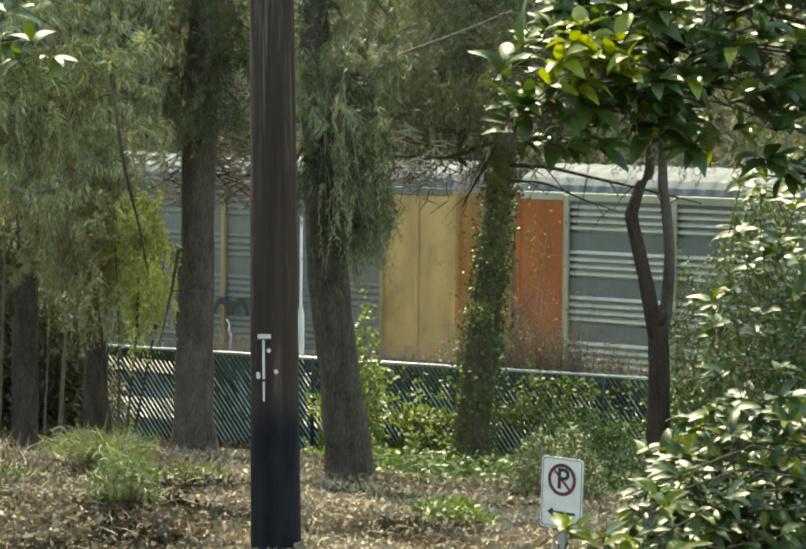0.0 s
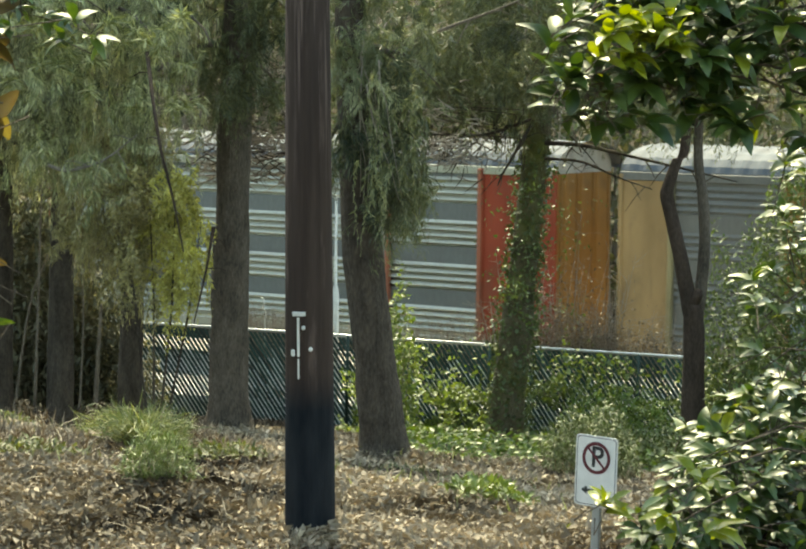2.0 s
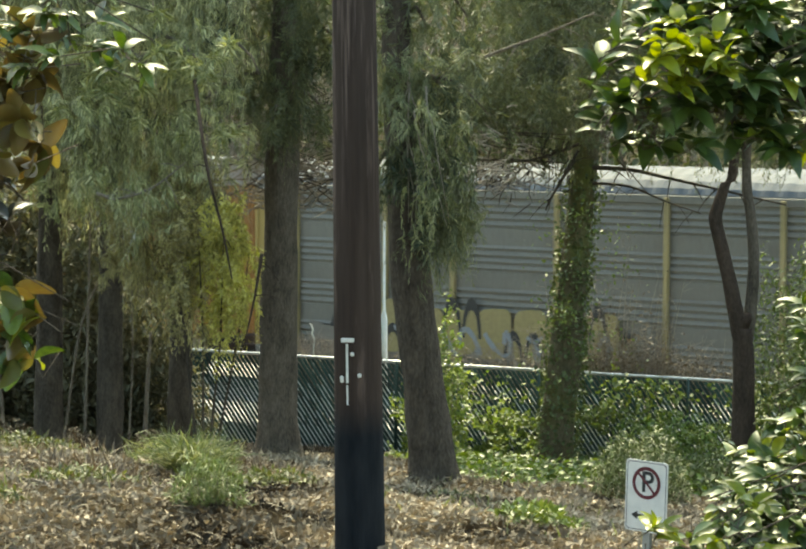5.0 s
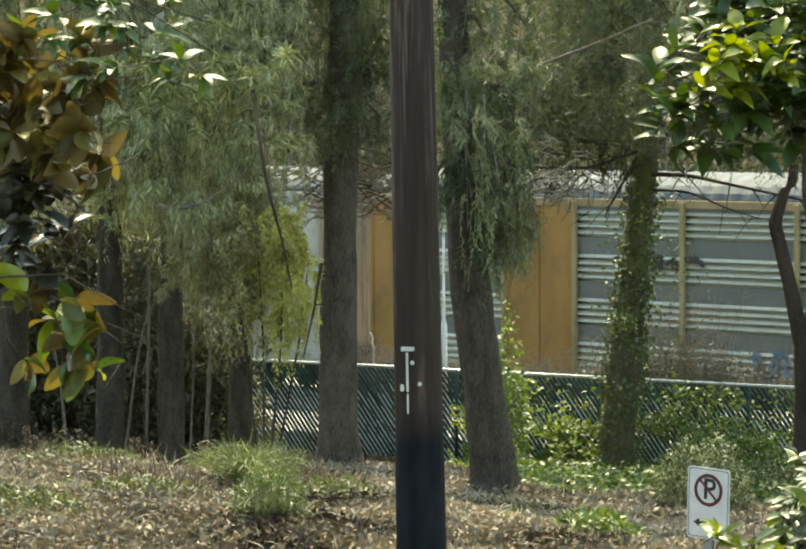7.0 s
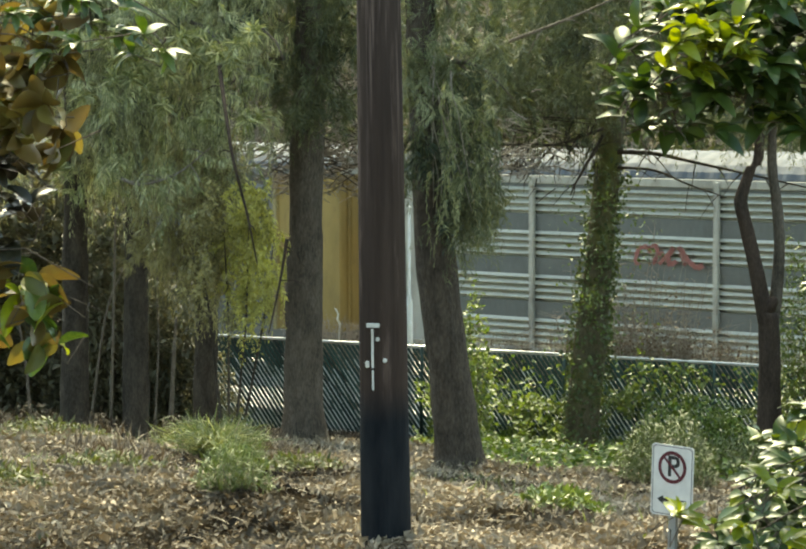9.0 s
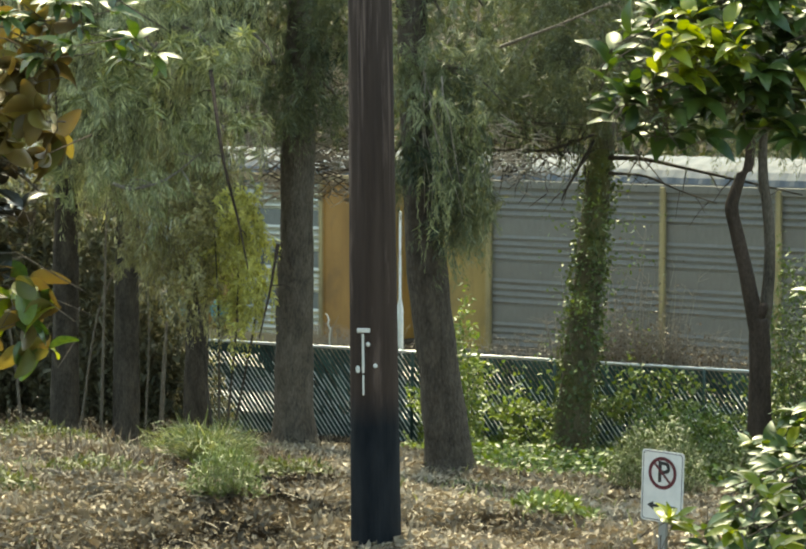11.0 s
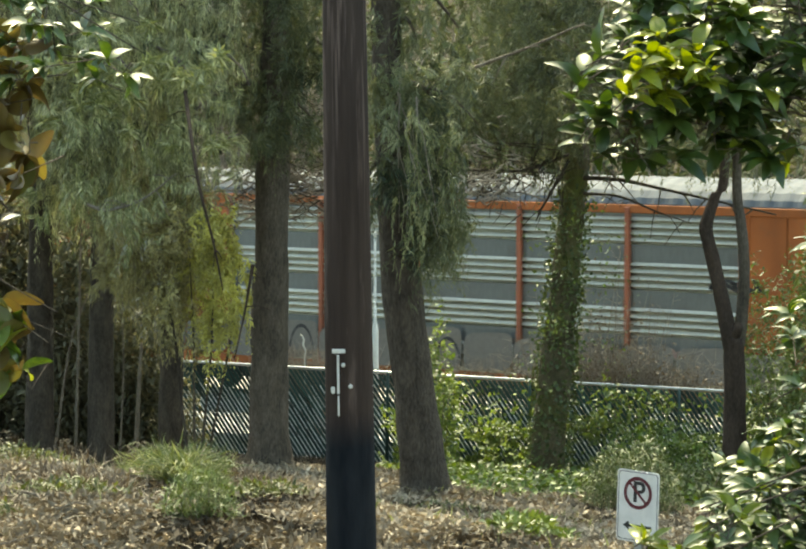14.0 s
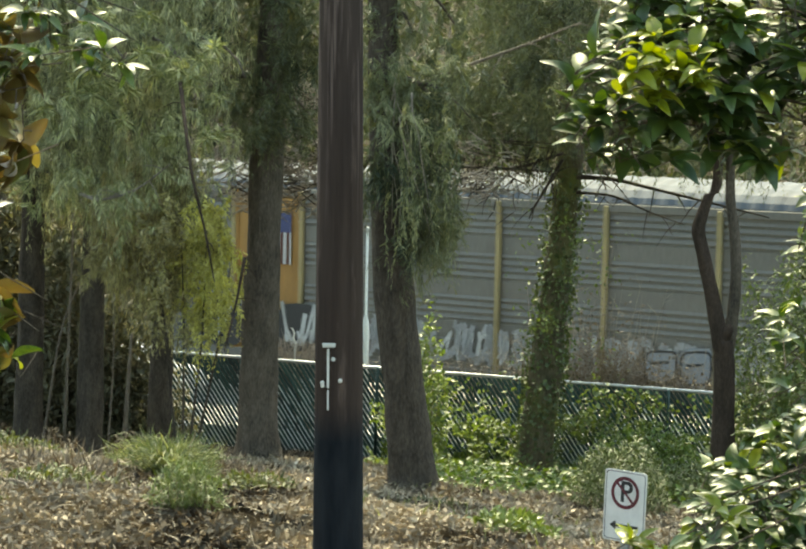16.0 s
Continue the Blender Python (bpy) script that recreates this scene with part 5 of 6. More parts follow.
def scatter(name, label, n, x, y, size, mat, lift=0.02, flat=0.35, wide=0.5, mask=None, category="ground cover", tall=0.0):
    p = box_points(n, x, y, (0, 1))
    if mask is not None:
        p = p[mask(p)]
    z = land(p[:, 0], p[:, 1]) + lift + p[:, 2] ** 2 * tall
    pos = np.stack([p[:, 0], p[:, 1], z], 1)
    ax = unit(len(pos))
    ax[:, 2] = ax[:, 2] * flat + 0.12
    L = size * RNG.uniform(0.5, 1.3, len(pos))
    ob = new(name, leaves(name, pos, ax, unit(len(pos)) * 0.6 + np.array([0, 0, 1.0]), L, L * wide, mat))
    tagged(ob, label, category, kind="stuff")


willow()
mound("evergreen_thicket", "dark evergreen thicket below the conifers", -7.8, 48.5, 3.6, 1.6, 5.6, 13000, THICKET, 0.20, 0.4, 0.0)
mound("evergreen_thicket", "deep shaded evergreen thicket behind the trunks", -8.6, 51.0, 4.4, 1.0, 5.6, 8000, THICKET, 0.34, 0.5, 0.0)
mound("evergreen_thicket", "brown-green thicket along the fence", -4.6, 46.9, 1.6, 0.7, 2.7, 5000, THICKET, 0.18, 0.3, 0.0)
mound("evergreen_thicket", "tall brown-green thicket before the fence end", -5.3, 47.0, 1.75, 0.8, 4.7, 6500, THICKET, 0.22, 0.35, 0.0)
mound("evergreen_thicket", "tall shaded evergreen thicket among the trunks", -7.0, 47.8, 2.6, 0.9, 6.6, 8000, THICKET, 0.26, 0.4, 0.0)


def hanging_curtain():
    """Long strings of sprays hanging from the evergreen boughs, browner lower down."""
    cur = thing("hanging_bough", Matrix.Identity(4), "long drooping olive and brown evergreen sprays before the trunks", "bough", "hanging boughs")
    # pale sprays are the lit copy, with sunlight in their colour
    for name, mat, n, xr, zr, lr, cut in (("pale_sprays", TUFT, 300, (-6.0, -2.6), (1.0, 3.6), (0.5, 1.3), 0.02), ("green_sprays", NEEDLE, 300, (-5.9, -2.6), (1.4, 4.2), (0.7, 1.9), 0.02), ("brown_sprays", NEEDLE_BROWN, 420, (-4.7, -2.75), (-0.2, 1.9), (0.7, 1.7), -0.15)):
        a = clumped(box_points(n, xr, (40.9, 42.6), zr), 1.3, cut)
        low = np.interp(a[:, 0], [-6.6, -5.6, -5.0, -4.6, -3.9, -3.0], [2.6, 2.0, 1.2, 0.0, -1.5, -1.75])
        ln = np.minimum(RNG.uniform(*lr, len(a)), np.maximum(0.25, a[:, 2] - low))
        part(name, strands(a, ln, mat, name, 0.16, 66, 0.05, 0.06, (0.07, 0.14), 0.36), cur)
    nearer(cur, 0.88)


hanging_curtain()


def litter(n):
    """Fallen leaves, thickest where the bank is nearest."""
    y = 13.3 * (44 / 13.3) ** RNG.uniform(0, 1, n)
    x = RNG.uniform(-1, 1, n) * (0.2 * y + 0.6)
    keep = np.array([noise.noise(Vector((a * 0.9, b * 0.6, 3.0))) > -0.38 for a, b in zip(x, y)]) | (RNG.uniform(0, 1, n) < 0.55)
    x, y = x[keep], y[keep]
    pos = np.stack([x, y, land(x, y) + RNG.uniform(0.0, 0.035, len(x))], 1)
    ax = unit(len(x))
    ax[:, 2] = ax[:, 2] * 0.6 + 0.1
    L = 0.066 * np.clip(y / 25, 0.8, 1.3) * RNG.uniform(0.4, 1.7, len(x))
    ob = new("leaf_litter", leaves("leaf_litter", pos, ax, unit(len(x)) * 1.2 + np.array([0, 0, 0.9]), L, L * RNG.uniform(0.25, 0.7, len(x)), LITTER, 0.5, 0.3))
    tagged(ob, "brown and tan fallen leaves lying thick on the bank", "fallen leaves", kind="stuff")


litter(210000)
scatter("curled_leaves", "larger curled tan leaves lying on the leaf litter", 15000, (-9, 9), (13.5, 42), 0.08, LITTER, 0.02, 0.7, 0.5,
        lambda p: (np.abs(p[:, 0]) < p[:, 1] * 0.20 + 0.6) & (np.sin(p[:, 0] * 2.3 + p[:, 1]) + np.sin(p[:, 1] * 1.3 - p[:, 0]) > -0.9), "fallen leaves", 0.04)


def grass_clump(cx, cy, r, h, n, mat, label):
    """Blades that rise from one root and arch outwards."""
    sh = thing("grass_clump", pose(0, 0, 0), label, "grass", "low growth")
    a = RNG.uniform(0, 2 * np.pi, n)
    rr = r * np.sqrt(RNG.uniform(0, 1, n))
    x, y = cx + rr * 0.55 * np.cos(a), cy + rr * 0.55 * np.sin(a)
    pos = np.stack([x, y, land(x, y)], 1)
    out = np.stack([np.cos(a), np.sin(a), np.zeros(n)], 1) * (rr / r)[:, None]
    L = h * RNG.uniform(0.5, 1.25, n)
    ax = out * 0.6 + RNG.normal(size=(n, 3)) * 0.16 + np.array([0, 0, 1.0])
    tagged(part("grass_blade", leaves("grass_blade", pos, ax, -out + RNG.normal(size=(n, 3)) * 0.3, L, L * 0.05, mat, 0.25, 0.3), sh), kind="stuff")
    ax2 = out * 1.4 + RNG.normal(size=(n, 3)) * 0.3 + np.array([0, 0, 0.35])
    tagged(part("arched_blade", leaves("arched_blade", pos + ax * (L * 0.75)[:, None], ax2, unit(n), L * 0.55, L * 0.03, mat, 0.25, 0.5), sh), kind="stuff")


grass_clump(-2.5, 29.3, 0.42, 0.42, 1300, GRASS, "pale green clump of long arching grass on the bank")
grass_clump(-1.72, 22.6, 0.34, 0.34, 900, GRASS, "smaller clump of arching grass above the olive shrub")
mound("shrub", "low olive-green shrub on the leafy bank", -1.19, 16.75, 0.28, 0.2, 0.37, 2000, IVY_PALE, 0.08, 0.10, 0.7)
for gx, gy, gr in ((-3.6, 24.0, 0.7), (-2.3, 19.0, 0.5), (-4.6, 29.0, 0.9), (-2.9, 16.6, 0.5), (-0.9, 20.5, 0.45), (0.7, 25.0, 0.5)):
    mound("weed_patch", "flat patch of olive-green weeds among fallen leaves", gx, gy, gr, gr * 0.9, 0.13, 650, OLIVE, 0.075, 0.3, 0.5)
for i, (bx, by, bl, bt) in enumerate(((-2.5, 15.6, 1.0, 0.2), (-2.2, 17.2, 0.8, -0.4), (-3.3, 21.0, 1.4, 0.15), (-1.3, 18.5, 0.7, 0.6), (-4.2, 27.0, 1.6, -0.2), (-1.6, 23.5, 0.9, -0.1), (0.8, 19.5, 0.7, 0.3), (-2.9, 30.0, 1.5, 0.1))):
    br = thing("fallen_branch", pose(0, 0, 0), "thin pale fallen branch lying in the leaf litter", "branch", "fallen branches")
    pts = []
    for k in range(7):
        u = k / 6 - 0.5
        px, py = bx + bl * u * math.cos(bt), by + bl * u * math.sin(bt) * 2 + 0.25 * math.sin(k * 1.1 + i)
        pts.append((px, py, gz(px, py) + 0.05 + 0.05 * math.sin(k * 1.7 + i)))
    part("stem", Geo().tube(pts, [0.013 - 0.0013 * k for k in range(7)], 6).done("stem", TWIG_PALE, True), br)
scatter("dry_grass", "thin dry grass tufts scattered among fallen leaves", 5000, (-8, 6), (15, 30), 0.16, GRASS, 0.0, 3.0, 0.07,
        lambda p: np.sin(p[:, 0] * 1.7 + np.sin(p[:, 1])) + np.sin(p[:, 1] * 1.1) > 0.5, "grass", 0.05)
mound("shrub", "dense green bush in front of the fence", 3.5, 31.8, 0.72, 0.6, 1.0, 6500, IVY_TRUNK, 0.08, 0.22, 0.6)
mound("shrub", "green bush in front of the fence", 4.6, 38.0, 1.2, 0.8, 1.4, 4200, IVY, 0.10, 0.5, 0.3)
mound("shrub", "low dark green bush below the forked tree", 5.2, 35.6, 0.85, 0.6, 0.85, 3200, IVY_TRUNK, 0.09, 0.35, 0.4)
mound("shrub", "tall airy green bush beside the forked tree", 8.1, 39.2, 1.55, 0.9, 5.6, 17000, IVY_PALE, 0.13, 0.45, 0.1)
mound("shrub", "airy pale green bush behind the forked tree", 7.15, 41.6, 0.95, 0.8, 4.4, 7500, IVY_PALE, 0.11, 0.45, 0.1)
mound("shrub", "bright green low plants on the bank", 1.26, 18.4, 0.36, 0.6, 0.17, 1000, IVY_PALE, 0.08, 0.5, 0.3)
mound("shrub", "light green leafy sapling at the fence", 1.25, 43.3, 0.42, 0.5, 2.9, 1500, BRIGHT, 0.12, 0.55, 0.1)
# Dead stems with the trees' shade on the far bank put into their colour.
SHADE = leaf("shaded_dead_stems", [(0.0, (0.015, 0.012, 0.009)), (0.6, (0.045, 0.036, 0.027)), (1.0, (0.12, 0.10, 0.078))], 0.7, 0.1, (1, 0.9, 0.7), 0.2)
DRY = leaf("dry_grass_blades", [(0.0, (0.03, 0.02, 0.012)), (0.5, (0.075, 0.048, 0.028)), (0.85, (0.125, 0.092, 0.06)), (1.0, (0.30, 0.24, 0.16))], 0.6, 0.2, (1, 0.9, 0.7), patch=0.8, patchy=0.3)
scatter("dead_stems", "dry bent stems and twigs lying over the leaf litter", 11000, (-9, 6), (14, 43), 0.24, DRY, 0.02, 0.35, 0.035,
        lambda p: np.abs(p[:, 0]) < p[:, 1] * 0.20 + 0.6, "dry stems", 0.06)
# Undergrowth whose dark colours also stand in for shade below the trees.
for gx, gy, gr, gh in ((-5.8, 41.0, 1.0, 0.5), (-4.7, 40.6, 0.9, 0.45), (-6.8, 40.0, 1.0, 0.5), (-7.6, 38.0, 0.9, 0.4), (-2.6, 42.0, 0.7, 0.35), (-1.0, 42.2, 0.6, 0.3), (-6.3, 37.0, 1.0, 0.3), (-5.3, 38.6, 1.0, 0.3), (-4.2, 41.4, 0.8, 0.3), (-3.0, 35.5, 1.1, 0.35), (-4.6, 33.5, 1.2, 0.35), (-6.0, 31.5, 1.2, 0.4), (-2.2, 38.5, 0.9, 0.35), (-3.4, 32.0, 0.9, 0.3), (-4.9, 30.2, 0.9, 0.3), (-7.2, 35.5, 1.0, 0.3), (-4.0, 37.4, 0.8, 0.22), (-5.6, 34.5, 0.9, 0.2)):
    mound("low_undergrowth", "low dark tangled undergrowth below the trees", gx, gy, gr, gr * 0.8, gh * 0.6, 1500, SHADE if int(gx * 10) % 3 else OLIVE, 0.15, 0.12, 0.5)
for gx, gy, gr, gh in ((-8.0, 41.5, 1.2, 0.75), (-6.6, 42.0, 1.1, 0.6), (-7.4, 39.5, 1.0, 0.6), (-5.4, 42.4, 0.9, 0.5), (-4.0, 42.6, 0.8, 0.45), (-3.0, 42.0, 0.7, 0.4), (-6.4, 34.0, 1.0, 0.4), (-5.2, 31.0, 0.8, 0.35), (-5.9, 28.4, 0.8, 0.3)):
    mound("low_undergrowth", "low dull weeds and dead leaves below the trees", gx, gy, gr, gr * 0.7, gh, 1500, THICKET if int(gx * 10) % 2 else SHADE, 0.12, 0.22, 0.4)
# Clumps beyond 30 m take the stem colour that holds tree shade.
for gx, gy, gr, gh in ((-5.0, 37.0, 0.9, 0.25), (-3.4, 38.2, 0.7, 0.25), (-3.6, 27.5, 0.8, 0.25), (-1.6, 24.5, 0.7, 0.2), (-2.4, 20.0, 0.5, 0.2)):
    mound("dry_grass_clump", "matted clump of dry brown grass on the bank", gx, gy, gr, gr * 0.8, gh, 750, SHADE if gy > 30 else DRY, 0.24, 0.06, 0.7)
scatter("low_weeds", "small green weeds coming up through the leaf litter", 4000, (-8, 5), (14, 30), 0.05, OLIVE, 0.02, 0.8, 0.4,
        lambda p: np.sin(p[:, 0] * 1.3 - 1.0) + np.sin(p[:, 1] * 0.7 + p[:, 0] * 0.6) > 0.45, "weeds", 0.10)
scatter("ground_ivy", "green ivy spreading over the ground below the fence", 9000, (0.6, 7.5), (33, 46.5), 0.11, IVY, 0.05, 0.5, 0.7, None, "ivy", 0.35)


def fence_ivy(n, x0, x1, mat, label):
    """Ivy hung over the fence in uneven bands, with the slats bare between them."""
    x = RNG.uniform(x0, x1, n)
    y = 48.95 - 0.41 * x - RNG.uniform(0.35, 0.95, n)
    z = RNG.uniform(-4.4, -2.6, n)
    mid = np.abs(z + 3.5 - 0.12 * np.sin(x * 1.7 + 0.6)) < 0.15 + 0.09 * np.sin(x * 3.1)
    foot = z < -4.02 + 0.14 * np.sin(x * 2.6 + 1)
    head = (np.abs(x - 1.5) < 0.5) & (z > -3.0) | (np.abs(x - 5.1) < 0.7) & (z > -3.45)
    loose = RNG.uniform(0, 1, n) < 0.10
    keep = mid | foot | (head & (RNG.uniform(0, 1, n) < 0.5)) | loose
    x, y, z = x[keep], y[keep], z[keep]
    L = RNG.uniform(0.06, 0.14, len(x))
    ob = new("fence_ivy", leaves("fence_ivy", np.stack([x, y, z], 1), unit(len(x)) + np.array([0, -0.3, -0.3]), unit(len(x)) + np.array([0, -0.6, 0.5]), L, L * 0.75, mat))
    tagged(ob, label, "ivy", kind="stuff")


fence_ivy(4200, 0.5, 3.6, BRIGHT, "light green ivy patches climbing on the slatted fence")
fence_ivy(5200, 3.4, 7.6, IVY_PALE, "green ivy patches climbing on the slatted fence")
scatter("climbing_ivy", "light green ivy growing up on the fence", 2000, (0.2, 3.4), (45.6, 47.4), 0.11, BRIGHT, 0.1, 0.8, 0.7, lambda p: np.sin(p[:, 0] * 4.0 + p[:, 2] * 6) > -0.3, "ivy", 1.25)


def woods():
    """Trees on the rise behind the railway."""
    n = 42000
    s, q = RNG.uniform(-34, 30, n), RNG.uniform(-20, -8.5, n)
    x = TRACK.x + ALONG.x * s - 0.58270 * q
    y = TRACK.y + ALONG.y * s - 0.81269 * q
    z = land(x, y) + RNG.uniform(0, 1, n) * (9 + 3 * np.sin(s * 0.7))
    pos = np.stack([x, y, z], 1)
    L = RNG.uniform(0.15, 0.5, n)
    ob = new("far_woods", leaves("far_woods", pos, unit(n) + np.array([0, 0, -0.4]), unit(n), L, L * 0.5, WOODS))
    tagged(ob, "dark mixed woodland rising behind the railway", "woodland", kind="stuff")
    g = Geo()
    rnd = random.Random(4)
    for i in range(170):
        s, q = rnd.uniform(-34, 30), rnd.uniform(-16, -8.2)
        x = TRACK.x + ALONG.x * s - 0.58270 * q
        y = TRACK.y + ALONG.y * s - 0.81269 * q
        z = gz(x, y)
        pts = [(x + rnd.gauss(0, 0.1) * k, y, z + k * rnd.uniform(2.2, 3.2)) for k in range(4)]
        r = rnd.uniform(0.03, 0.14)
        g.tube(pts, [r, r * 0.8, r * 0.6, r * 0.3], 5, False)
        for b in range(4):
            h = rnd.uniform(3, 8)
            a = rnd.uniform(0, 6.28)
            g.tube([(x, y, z + h), (x + math.cos(a), y + 0.4 * math.sin(a), z + h + rnd.uniform(0.2, 1.2)), (x + 2 * math.cos(a), y + 0.8 * math.sin(a), z + h + rnd.uniform(-0.2, 1.2))], [r * 0.4, r * 0.25, 0.008], 4, False)
    ob = new("far_stems", g.done("far_stems", TWIG_PALE))
    tagged(ob, "bare pale stems and branches behind the railway", "woodland", kind="stuff")


woods()


def small_things():
    post = thing("marker_post", pose(0.13, 49.6, gz(0.13, 49.6) - 0.05), "plain white marker post behind the fence", "post")
    part("tube", Geo().tube([(0, 0, 0), (0, 0, 2.7), (0, 0, 2.9), (0, 0, 4.6), (0, 0, 4.64)], [0.08, 0.07, 0.03, 0.026, 0.01], 14).done("tube", plain("white_plastic", (0.80, 0.80, 0.78), 0.5), True), post)
    part("cap", Geo().tube([(0, 0, 4.6), (0, 0, 4.7), (0, 0, 4.72)], [0.034, 0.034, 0.015], 14).done("cap", plain("white_plastic_cap", (0.72, 0.72, 0.70), 0.5), True), post)
    hook = thing("bent_wire", pose(-1.37, 49.9, -2.32), "pale bent wire curling up above the fence", "wire")
    pts = [(0.03, 0, -2.2), (0.04, 0, 0.0), (0.05, 0, 0.12), (0.0, 0, 0.22), (0.02, 0, 0.32), (-0.02, 0, 0.42), (-0.06, 0, 0.44)]
    part("strand", Geo().tube(pts, [0.02, 0.022, 0.024, 0.022, 0.02, 0.014, 0.008], 6).done("strand", plain("pale_wire", (0.62, 0.60, 0.54), 0.5), True), hook)
    rnd = random.Random(9)
    g = Geo()
    for i in range(760):
        u = rnd.choice([rnd.gauss(5.0, 0.9), rnd.gauss(4.2, 1.4), rnd.gauss(-1.4, 0.35), rnd.uniform(-2, 8)])
        x, y = u, 48.95 - 0.41 * u + rnd.uniform(0.3, 0.9)
        z = gz(x, y)
        h = rnd.uniform(1.4, 2.3) + rnd.expovariate(1.7) * math.exp(-((u - 4.7) / 1.2) ** 2)
        a = Vector((x, y, z))
        tip = a + Vector((rnd.gauss(0, 0.35), rnd.gauss(0, 0.15), h))
        mid = a.lerp(tip, 0.6) + Vector((rnd.gauss(0, 0.08), 0, 0))
        g.tube([a, mid, tip], [0.012, 0.009, 0.004], 3, False)
        for b in range(5):
            st = mid.lerp(tip, rnd.random())
            d = Vector((rnd.gauss(0, 0.25), rnd.gauss(0, 0.1), rnd.uniform(0.0, 0.3)))
            g.tube([st, st + d], [0.006, 0.003], 3, False)
    tagged(new("dry_weeds", g.done("dry_weeds", TWIG_PALE)), "dry brown weeds and twigs standing behind the fence", "weeds", kind="stuff")
    g = Geo()
    for i in range(700):
        if i % 4:
            x, y, z = rnd.gauss(-1.9, 0.8), rnd.uniform(44.6, 46.2), rnd.uniform(0.7, 3.4)
        else:
            x, y, z = rnd.gauss(1.7, 0.7), rnd.uniform(42, 45), rnd.uniform(1.2, 2.8)
        a = Vector((x, y, z))
        d = Vector((rnd.choice((-1, 1)) * rnd.uniform(0.2, 0.8), rnd.gauss(0, 0.2), rnd.uniform(-0.3, 0.35)))
        m = a + d * 0.5 + Vector((0, 0, rnd.uniform(-0.06, 0.1)))
        g.tube([a, m, a + d], [0.016, 0.011, 0.005], 4, False)
        g.tube([m, m + Vector((d.z, 0, abs(d.x) * 0.5 * rnd.choice((-1, 1))))], [0.007, 0.003], 3, False)
    g2 = Geo()
    for i in range(160):
        x, y, z = rnd.uniform(0.7, 3.5), rnd.uniform(41.5, 43), rnd.gauss(1.75, 0.28)
        a = Vector((x, y, z))
        d = Vector((rnd.gauss(-0.08, 0.12), rnd.gauss(0, 0.1), -rnd.uniform(0.18, 0.48)))
        g2.tube([a, a + d * 0.5 + Vector((rnd.gauss(0, 0.04), 0, 0)), a + d], [0.011, 0.009, 0.004], 4, False)
    for i in range(150):
        a = Vector((rnd.uniform(-2.5, -0.7), rnd.uniform(44.4, 45.6), rnd.uniform(0.9, 2.9)))
        d = Vector((rnd.choice((-1, 1)) * rnd.uniform(0.15, 0.6), 0, rnd.uniform(-0.35, 0.25)))
        g2.tube([a, a + d * 0.5 + Vector((0, 0, rnd.gauss(0, 0.05))), a + d], [0.014, 0.01, 0.004], 4, False)
    for i in range(46):
        a = Vector((rnd.uniform(1.1, 2.3), rnd.uniform(37.5, 38.5), rnd.gauss(1.75, 0.3)))
        d = Vector((rnd.choice((-1, 1)) * rnd.uniform(0.15, 0.5), 0, rnd.uniform(-0.25, 0.2)))
        g.tube([a, a + d * 0.5 + Vector((0, 0, rnd.gauss(0, 0.05))), a + d], [0.016, 0.012, 0.005], 4, False)
    for i in range(7):
        a = Vector((rnd.uniform(0.9, 1.6), rnd.uniform(41.5, 43), rnd.uniform(1.6, 2.3)))
        g2.tube([a, a + Vector((0.9, 0, rnd.uniform(-0.1, 0.1))), a + Vector((2.0, 0, rnd.uniform(-0.3, 0.1)))], [0.022, 0.016, 0.006], 5, False)
    tagged(new("hanging_twigs", g2.done("hanging_twigs", BARK_DARK)), "dark leafless twigs hanging before the train", "twigs", kind="stuff")
    tagged(new("bare_twigs", g.done("bare_twigs", TWIG_PALE)), "tangle of pale leafless twigs among the trees", "twigs", kind="stuff")
    n = 3200
    u = np.where(RNG.uniform(0, 1, n) < 0.6, RNG.normal(4.9, 1.0, n), RNG.uniform(-2, 8, n))
    x, y = u, 48.95 - 0.41 * u + RNG.uniform(0.2, 0.9, n)
    z = land(x, y) + 1.5 + RNG.exponential(0.5, n) * np.exp(-((u - 4.7) / 1.5) ** 2) + RNG.uniform(0, 0.4, n)
    L = RNG.uniform(0.03, 0.09, n)
    tagged(new("dry_leaves", leaves("dry_leaves", np.stack([x, y, z], 1), unit(n), unit(n), L, L * 0.5, DRY, simple=True)), "withered brown leaves on the weeds behind the fence", "weeds", kind="stuff")


small_things()


# ================= magnolias close to the camera =================
def magnolia_leaf(curl, name, mat, broad=1.0):
    """One leaf a unit long: pointed, or broad with a rounded tip; dished and slightly wavy."""
    g = Geo()
    rows, cols = (9, 5) if broad > 1.2 else (8, 3)
    for i in range(rows):
        t = i / (rows - 1)
        shape = max(0.04, math.sin(math.pi * t ** 0.85)) ** (0.55 if broad > 1.2 else 0.75)
        w = 0.2 * broad * shape
        z = -curl * t * t + 0.06 * math.sin(t * 3)
        for j in range(cols):
            u = 2 * j / (cols - 1) - 1
            g.v.append((t, u * w, z + u * u * w * 0.35 + 0.012 * math.sin(9 * t + 2 * u)))
    for i in range(rows - 1):
        for j in range(cols - 1):
            a = i * cols + j
            g.f.append((a, a + cols, a + cols + 1, a + 1))
    return g.done(name, mat, True)


